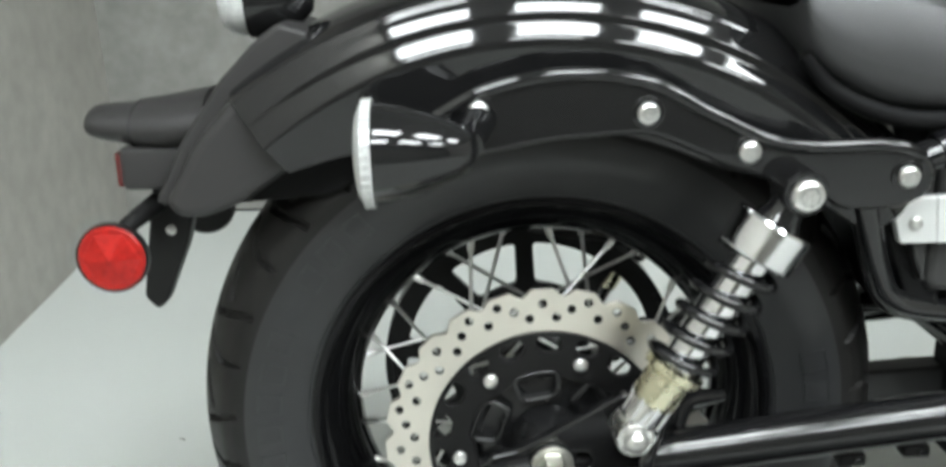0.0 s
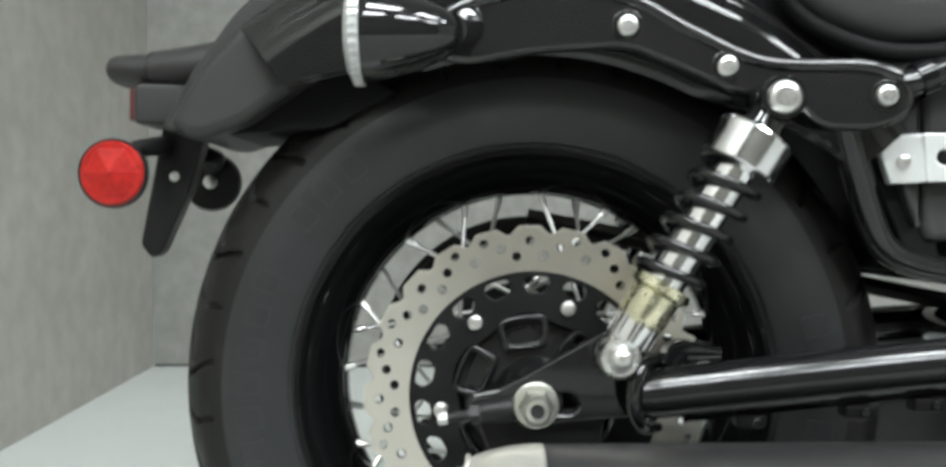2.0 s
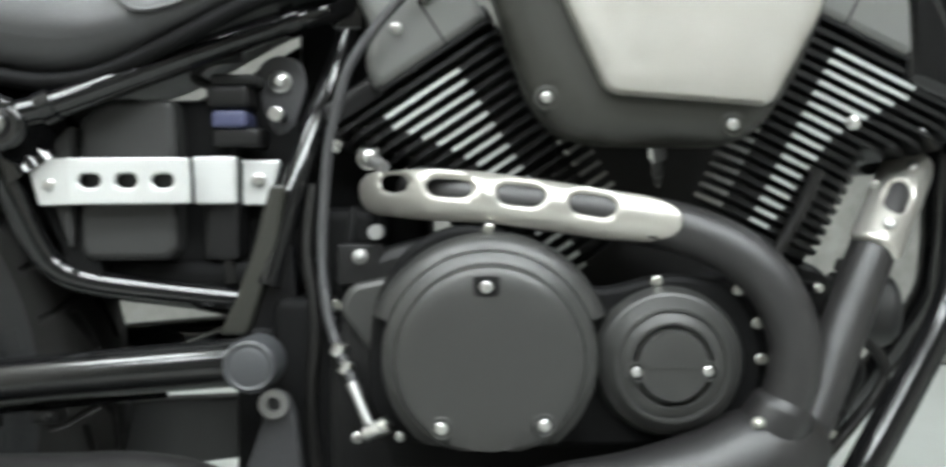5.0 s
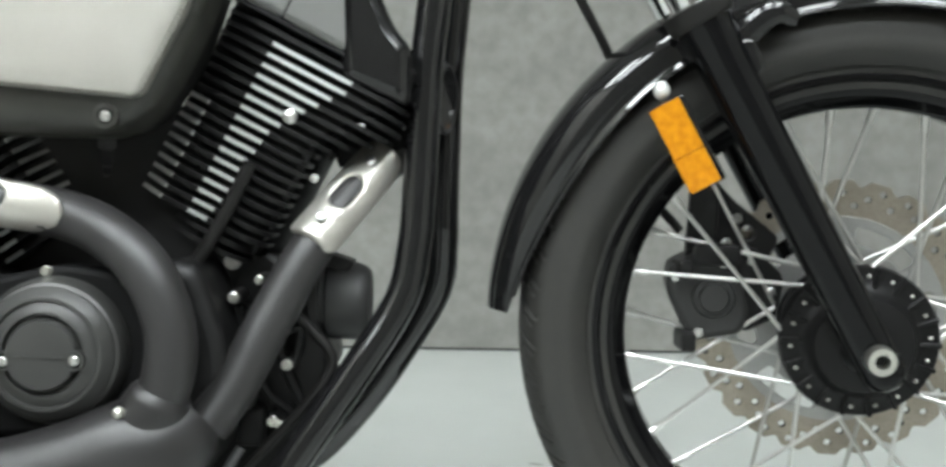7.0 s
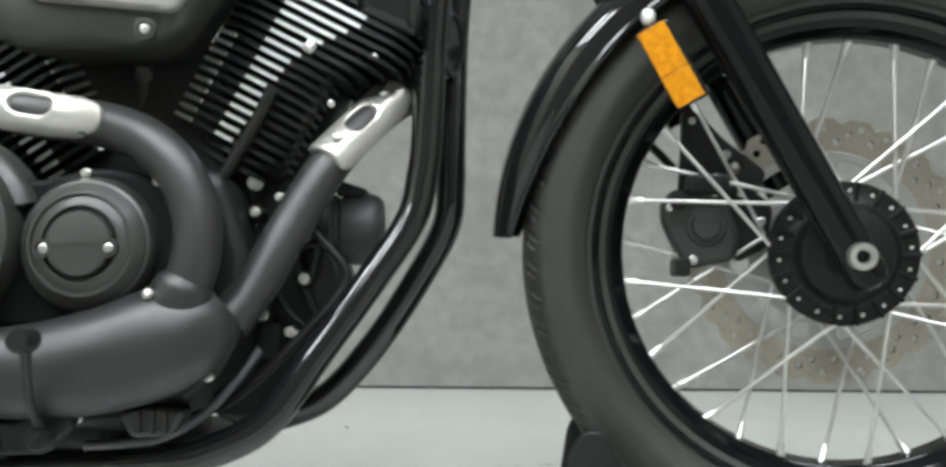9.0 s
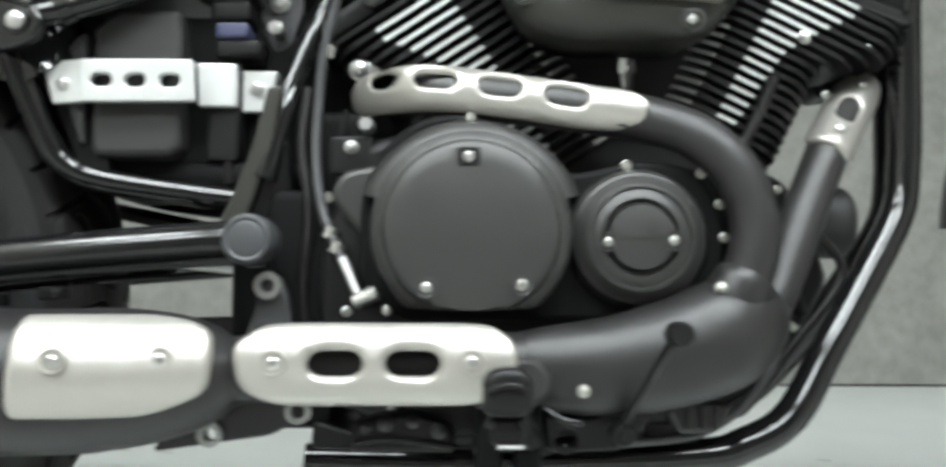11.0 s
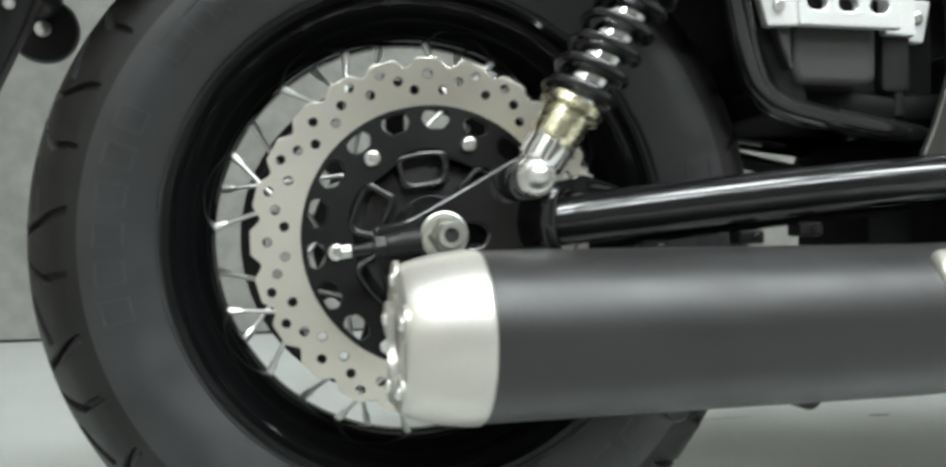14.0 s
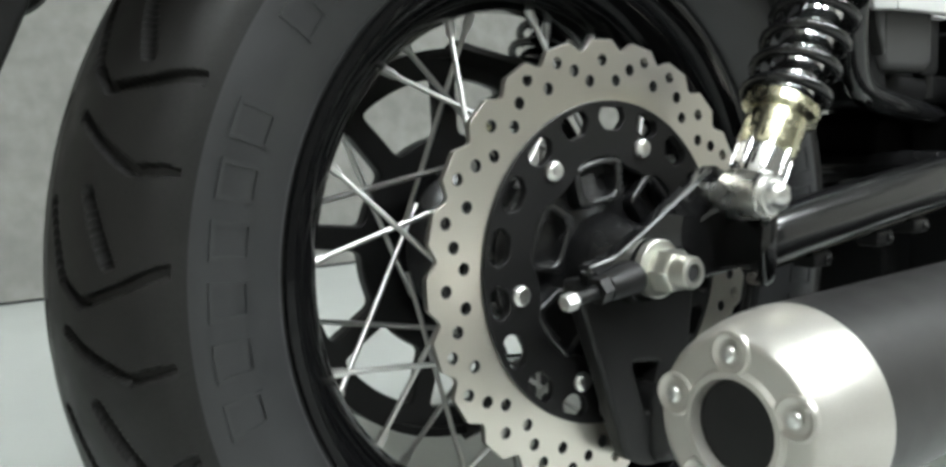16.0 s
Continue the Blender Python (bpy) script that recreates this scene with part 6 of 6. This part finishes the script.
    shield = part("pipe_shield", sheet(low, place, 0.002, [slot(0.589, 0.2650, 0.044, 0.0245), slot(0.651, 0.2650, 0.044, 0.0245)], 0.006, 0.007, 0.006), SILVER, top, "satin silver pipe heat shield with two slots", sharp=60)
    for x, z in ((0.541, 0.265), (0.698, 0.266)):
        dimple(shield, x, -0.2298, z)
    # collector box
    col = tube([(0.725, -0.166, 0.259), (0.76, -0.166, 0.257), (0.82, -0.162, 0.259), (0.875, -0.155, 0.270), (0.920, -0.146, 0.286), (0.948, -0.136, 0.302), (0.962, -0.128, 0.316)],
               [0.027, 0.036, 0.043, 0.047, 0.049, 0.040, 0.028], sides=44, squash=0.85)
    box_ = part("collector", col, SATIN, top, "satin black exhaust collector")
    part("collar", tube([(0.928, -0.149, 0.316), (0.938, -0.150, 0.332), (0.9405, -0.151, 0.337), (0.942, -0.151, 0.340)], [0.0285, 0.0275, 0.0255, 0.0215], sides=32, smooth=False), SATIN, box_)
    for x, y, z in ((0.912, -0.172, 0.326), (0.965, -0.148, 0.274), (0.790, -0.200, 0.241)):
        bolt(box_, x, y, z, 0.0046, "dome", NUT)
    # rear header, bent forward and down
    part("rear_header", tube([(0.632, -0.030, 0.516), (0.638, -0.070, 0.515), (0.656, -0.100, 0.512), (0.70, -0.1135, 0.505), (0.76, -0.1140, 0.498), (0.81, -0.116, 0.491), (0.860, -0.126, 0.481), (0.900, -0.141, 0.463), (0.930, -0.150, 0.434), (0.946, -0.152, 0.395), (0.9465, -0.152, 0.360), (0.937, -0.150, 0.330), (0.922, -0.148, 0.305)], 0.0216, sides=36, n=8), HEADER, top)
    hdr = [(0.578, 0.520), (0.588, 0.533), (0.640, 0.537), (0.690, 0.539), (0.748, 0.529), (0.800, 0.519), (0.832, 0.513), (0.851, 0.503), (0.858, 0.488), (0.852, 0.473), (0.834, 0.463), (0.790, 0.466), (0.748, 0.474), (0.690, 0.481), (0.640, 0.480), (0.592, 0.484), (0.580, 0.498)]
    zc = lambda u: 0.5165 - 0.115 * (u - 0.60)
    place = wrap(lambda u: -0.1135 + 10.0 * max(0.0, 0.665 - u) ** 2 - 5.5 * max(0.0, u - 0.81) ** 2, lambda u: 0.0265, zc)
    shield = part("header_shield", sheet(rounded(hdr, 0.008), place, 0.002, [slot(0.6155, 0.522, 0.028, 0.0215, -0.03, 4), slot(0.664, 0.5180, 0.040, 0.0215, -0.06), slot(0.724, 0.511, 0.041, 0.022, -0.10), slot(0.784, 0.502, 0.040, 0.022, -0.17)], 0.005, 0.004, 0.004),
                  SILVER, top, "satin silver header heat shield with four slots", sharp=60)
    part("shield_stay", tube([(0.604, -0.085, 0.535), (0.587, -0.050, 0.546)], 0.006, sides=8, smooth=False), ALLOY, shield)
    bolt(shield, 0.587, -0.050, 0.546, 0.0095, "dome", ZINC)
    # front header and its shield
    fh = [(1.117, 0.026, 0.546), (1.102, 0.003, 0.531), (1.0765, -0.029, 0.499), (1.046, -0.060, 0.453), (1.016, -0.080, 0.393), (0.988, -0.098, 0.336), (0.966, -0.114, 0.300)]
    part("front_header", tube(fh, 0.0208, sides=36), HEADER, top)
    a, b = Vector((1.0474, -0.057, 0.457)), Vector((1.109, 0.007, 0.539))
    d = (b - a).normalized()
    nrm = Vector((-0.07, -1, 0.35))
    nrm = (nrm - d * nrm.dot(d)).normalized()
    cr = d.cross(nrm)

    def place(u, v, w):
        r = 0.0265 + w
        ang = v / 0.0265
        return a + d * u + nrm * (r * math.cos(ang)) + cr * (r * math.sin(ang))

    fs = rounded([(-0.004, -0.028), (0.004, -0.036), (0.106, -0.036), (0.124, -0.024), (0.124, 0.024), (0.106, 0.036), (0.004, 0.036), (-0.004, 0.028)], 0.010)
    shield = part("front_shield", sheet(fs, place, 0.002, [slot(0.056, 0.0, 0.040, 0.022)], 0.005, 0.004, 0.004), SILVER, top, "satin silver front header heat shield", sharp=60)
    for u in (0.017, 0.096):
        p = place(u, 0, 0.0026)
        mm = Matrix.Translation(p) @ nrm.to_track_quat("-Y", "Z").to_matrix().to_4x4()
        bolt(shield, 0, 0, 0, 0.0055, "button", ZINC, "shield_bolt", turn=mm)
    # hanger lugs under the muffler
    for x, y, z in ((0.168, -0.168, 0.188), (0.283, -0.166, 0.191)):
        part("hanger_lug", turned([(0.0, -0.012), (0.0095, -0.012), (0.0115, -0.009), (0.0115, 0.008), (0.0, 0.010)], (x, y, z - 0.003), seg=24), SATIN, top)
    # hanger bracket and rings
    br = part("hanger", plate(rounded([(0.478, 0.250), (0.500, 0.315), (0.500, 0.336), (0.520, 0.340), (0.528, 0.320), (0.536, 0.250)], 0.010), -0.105, -0.094, (), 0.003), HOSE, top, "grey steel exhaust hanger")
    for x, z in ((0.510, 0.3285),):
        part("hanger_ring", turned([(0.0065, -0.104), (0.0125, -0.104), (0.0130, -0.108), (0.0125, -0.112), (0.0065, -0.112)], (x, 0, z), seg=28, closed=True), ALLOY, br)
    part("rear_stay", plate(rounded([(0.43, 0.188), (0.53, 0.202), (0.56, 0.218), (0.55, 0.235), (0.50, 0.240), (0.45, 0.215)], 0.008), -0.180, -0.168, [ring_of(0.480, 0.203, 0.006, 14)], 0.002), SATIN, top)
    for x, z in ((0.480, 0.203), (0.553, 0.222)):
        part("hanger_ring", turned([(0.006, -0.180), (0.0105, -0.180), (0.0105, -0.186), (0.006, -0.186)], (x, 0, z), seg=28, closed=True), ALLOY, br)


exhaust()


# -- foot controls, brake cylinder, cables --
def foot_controls():
    peg = plate(rounded([(0.7050, 0.237), (0.7055, 0.260), (0.714, 0.2675), (0.732, 0.2675), (0.7400, 0.260), (0.7405, 0.237), (0.732, 0.2335), (0.713, 0.2335)], 0.008), -0.316, -0.278, (), 0.005)
    top = part("foot_peg", peg, BLACK, bike, "black rubber foot peg with brake pedal")
    part("peg_bracket", tube([(0.7235, -0.282, 0.246), (0.728, -0.262, 0.232), (0.738, -0.225, 0.212), (0.752, -0.170, 0.196), (0.765, -0.12, 0.185)], [0.013, 0.012, 0.011, 0.010, 0.010], sides=14), INNER, top)
    part("peg_mount", plate(rounded([(0.692, 0.268), (0.750, 0.268), (0.763, 0.254), (0.761, 0.239), (0.745, 0.226), (0.700, 0.228)], 0.008), -0.212, -0.185, (), 0.004), TAILGREY, top, "dark grey peg mount")
    for x in (0.712, 0.745):
        part("mount_leg", block(x - 0.011, x + 0.011, -0.195, -0.150, 0.168, 0.236, bevel=0.004), INNER, top)
    for x in (0.7105, 0.7335):
        bolt(top, x, -0.303, 0.2275, 0.0030, "socket", ARMBLACK)
    # bright rod added for the light line on the bracket edge
    part("peg_edge_line", tube([(0.716, -0.304, 0.2115), (0.735, -0.304, 0.2115)], 0.0014, smooth=False, sides=8), ALLOY, top, "thin bright rod drawing the lit edge below the peg")
    # pedal bracket, cross link and castings below the pipe
    arm = rounded([(0.757, 0.226), (0.778, 0.2165), (0.800, 0.216), (0.822, 0.226), (0.846, 0.236), (0.850, 0.212), (0.826, 0.188), (0.762, 0.186)], 0.007)
    part("pedal_bracket", plate(arm, -0.170, -0.152, [ring_of(0.778, 0.197, 0.0085, 20)], 0.004), BLACK, top, "black pedal bracket with a round hole")
    part("pedal_link", tube([(0.756, -0.188, 0.2265), (0.766, -0.192, 0.2205), (0.776, -0.193, 0.2160), (0.790, -0.190, 0.2135)], 0.0032, sides=10), FRAME, top)
    part("pedal_pivot", turned([(0.0, -0.186), (0.0085, -0.186), (0.0105, -0.183), (0.0105, -0.165)], (0.826, 0, 0.203), seg=24), BLACK, top)
    bolt(top, 0.826, -0.186, 0.203, 0.0040, "hex", BLACK)
    cast = rounded([(0.593, 0.184), (0.598, 0.211), (0.618, 0.217), (0.650, 0.219), (0.672, 0.212), (0.685, 0.199), (0.683, 0.184)], 0.006)
    part("shift_casting", plate(cast, -0.158, -0.132, (), 0.005), BLACK, top, "dull black lower casting")
    for x, z, r in ((0.607, 0.205, 0.0055), (0.624, 0.209, 0.0075), (0.648, 0.211, 0.0060), (0.670, 0.203, 0.0070)):
        part("casting_boss", turned([(0.0, -0.165), (r * 0.6, -0.1645), (r, -0.162), (r, -0.150)], (x, 0, z), seg=20), SATIN, top)
    part("casting_rib", tube([(0.598, -0.160, 0.193), (0.630, -0.161, 0.196), (0.680, -0.160, 0.190)], 0.0028, sides=8), BLACK, top)
    pump = rounded([(0.872, 0.218), (0.884, 0.226), (0.915, 0.227), (0.934, 0.222), (0.922, 0.198), (0.884, 0.195)], 0.006)
    part("oil_filter_housing", plate(pump, -0.128, -0.095, (), 0.006), SATIN, top, "satin black oil filter housing")
    for x in (0.893, 0.905, 0.917):
        part("housing_rib", block(x - 0.002, x + 0.002, -0.132, -0.120, 0.200, 0.222, bevel=0.0012), SATIN, top)
    bolt(top, 0.951, -0.118, 0.252, 0.0045, "socket", NUT)
    part("brake_cable", tube([(0.840, -0.120, 0.188), (0.880, -0.112, 0.190), (0.912, -0.108, 0.196), (0.945, -0.105, 0.216), (0.972, -0.098, 0.246), (0.990, -0.085, 0.275)], 0.0045, sides=10), HOSE, top, "grey brake cable")
    part("peg_lip", tube([(0.7095, -0.3165, 0.2515), (0.7160, -0.318, 0.2550), (0.7235, -0.3185, 0.2562), (0.7310, -0.318, 0.2550), (0.7370, -0.3165, 0.2515)], 0.0022, sides=10), RUBBER, top)
    part("peg_foot", plate(rounded([(0.709, 0.232), (0.737, 0.232), (0.735, 0.212), (0.711, 0.212)], 0.006), -0.302, -0.272, (), 0.004), BLACK, top)
    part("brake_lever", tube([(0.852, -0.265, 0.288), (0.844, -0.245, 0.268), (0.832, -0.21, 0.235), (0.820, -0.17, 0.205), (0.78, -0.14, 0.190), (0.70, -0.125, 0.185)], [0.005, 0.0038, 0.0038, 0.005, 0.006, 0.006], sides=14), BLACK, top, "black brake lever")
    part("pedal_pad", turned([(0.0, -0.283), (0.0080, -0.283), (0.0098, -0.280), (0.0098, -0.262), (0.007, -0.260)], (0.853, 0, 0.290), seg=28), BLACK, top, "round rubber brake pedal pad")
    # rear brake cylinder with rod and banjo bolts
    cyl = part("brake_cylinder", tube([(0.610, -0.118, 0.420), (0.618, -0.124, 0.370), (0.628, -0.126, 0.320)], [0.010, 0.011, 0.009], sides=16), BLACK, bike, "small rear brake cylinder with zinc fittings")
    part("push_rod", tube([(0.582, -0.138, 0.352), (0.599, -0.152, 0.318)], [0.0046, 0.004], smooth=False, sides=10), ALLOY, cyl, "bare steel push rod")
    part("clevis", tube([(0.596, -0.156, 0.313), (0.615, -0.158, 0.322)], [0.0065, 0.0075], smooth=False, sides=14), ZINC, cyl)
    for x, z in ((0.586, 0.305), (0.622, 0.306)):
        bolt(cyl, x, -0.132, z, 0.0048, "button", ZINC)
    part("switch_body", block(0.566, 0.606, -0.112, -0.09, 0.432, 0.468, bevel=0.004), BLACK, cyl, "black brake light switch")
    bolt(cyl, 0.586, -0.112, 0.457, 0.0055, "dome", ALLOY)
    part("banjo", turned([(0.0, -0.122), (0.006, -0.122), (0.0065, -0.118), (0.0065, -0.095)], (0.600, 0, 0.478), seg=16), ALLOY, cyl)
    part("cable", tube([(0.575, -0.070, 0.50), (0.572, -0.085, 0.46), (0.560, -0.090, 0.38), (0.556, -0.092, 0.28), (0.575, -0.096, 0.22)], 0.0032, sides=8), INNER, cyl)
    part("cable_loom", tube([(0.540, -0.080, 0.52), (0.536, -0.090, 0.46), (0.545, -0.098, 0.40), (0.541, -0.099, 0.32), (0.552, -0.098, 0.23)], 0.0050, sides=10), RUBBER, cyl)
    # long grey hose beside the frame
    hose = tube([(0.690, -0.085, 0.735), (0.650, -0.088, 0.712), (0.6157, -0.090, 0.6797), (0.5918, -0.090, 0.6507), (0.573, -0.090, 0.6215), (0.5624, -0.090, 0.5845), (0.555, -0.090, 0.547), (0.5515, -0.091, 0.505), (0.5505, -0.096, 0.458), (0.555, -0.104, 0.417), (0.564, -0.112, 0.385), (0.576, -0.122, 0.361), (0.588, -0.130, 0.340)], 0.0047, sides=14, n=10)
    part("brake_hose", hose, HOSE, cyl, "long grey rubber hose")
    for p in ((0.5595, -0.086, 0.555), (0.575, -0.121, 0.363), (0.568, -0.115, 0.377)):
        part("hose_clip", tube([(p[0] - 0.002, p[1], p[2] - 0.005), (p[0] + 0.002, p[1], p[2] + 0.005)], 0.0066, smooth=False, sides=14), ZINC, cyl)


foot_controls()


# ---- floor pieces ----
def wheel_chock():
    outline = rounded([(-0.262, 0.0), (-0.262, 0.120), (-0.254, 0.175), (-0.238, 0.200), (-0.220, 0.200), (-0.190, 0.150), (-0.12, 0.070), (0.05, 0.04), (0.05, 0.0)], 0.010)
    top = part("wheel_chock", plate(outline, -0.085, -0.073, (), 0.003), BLACK, None)
    part("far_plate", plate([(x - 0.012, z) for x, z in outline], 0.073, 0.085, (), 0.003), BLACK, top)
    part("cradle", block(-0.25, 0.05, -0.073, 0.073, 0.002, 0.034, bevel=0.006), BLACK, top)
    bolt(top, -0.215, -0.085, 0.080, 0.007, "dome", ZINC)
    top.matrix_basis = Matrix.Translation((FX - 0.02, 0.01, 0)) @ Matrix.Rotation(radians(-10), 4, "Z")
    tagged(top, "black steel wheel chock holding the front tyre", "chock")


wheel_chock()


def floor_scuffs():
    bm = bmesh.new()
    for k in range(26):
        x, y = -0.30 + random.gauss(0, 0.03), 0.10 + random.gauss(0, 0.16)
        if k > 16:
            x, y = random.uniform(-0.8, 1.4), random.uniform(0.2, 1.2)
        a = random.uniform(0, math.pi)
        l, w = random.uniform(0.006, 0.022), random.uniform(0.002, 0.005)
        vs = [bm.verts.new((x + math.cos(a) * l * math.cos(t) - math.sin(a) * w * math.sin(t) * random.uniform(0.6, 1.3), y + math.sin(a) * l * math.cos(t) + math.cos(a) * w * math.sin(t), 0.0006)) for t in np.linspace(0, 2 * math.pi, 10, endpoint=False)]
        bm.faces.new(vs)
    for x, y, l, w in ((0.866, 0.629, 0.030, 0.011), (0.844, 0.495, 0.022, 0.006), (0.590, 0.531, 0.055, 0.002), (0.72, 0.66, 0.016, 0.004)):
        ring = [bm.verts.new((x + l * math.cos(t) * random.uniform(0.85, 1.1), y + w * math.sin(t) * random.uniform(0.8, 1.2), 0.0008)) for t in np.linspace(0, 2 * math.pi, 16, endpoint=False)]
        bm.faces.new(ring)
    tagged(finish("floor_scuff", bm, SCUFF), "faint dark tyre scuffs on the floor", "scuffs", kind="stuff")


floor_scuffs()
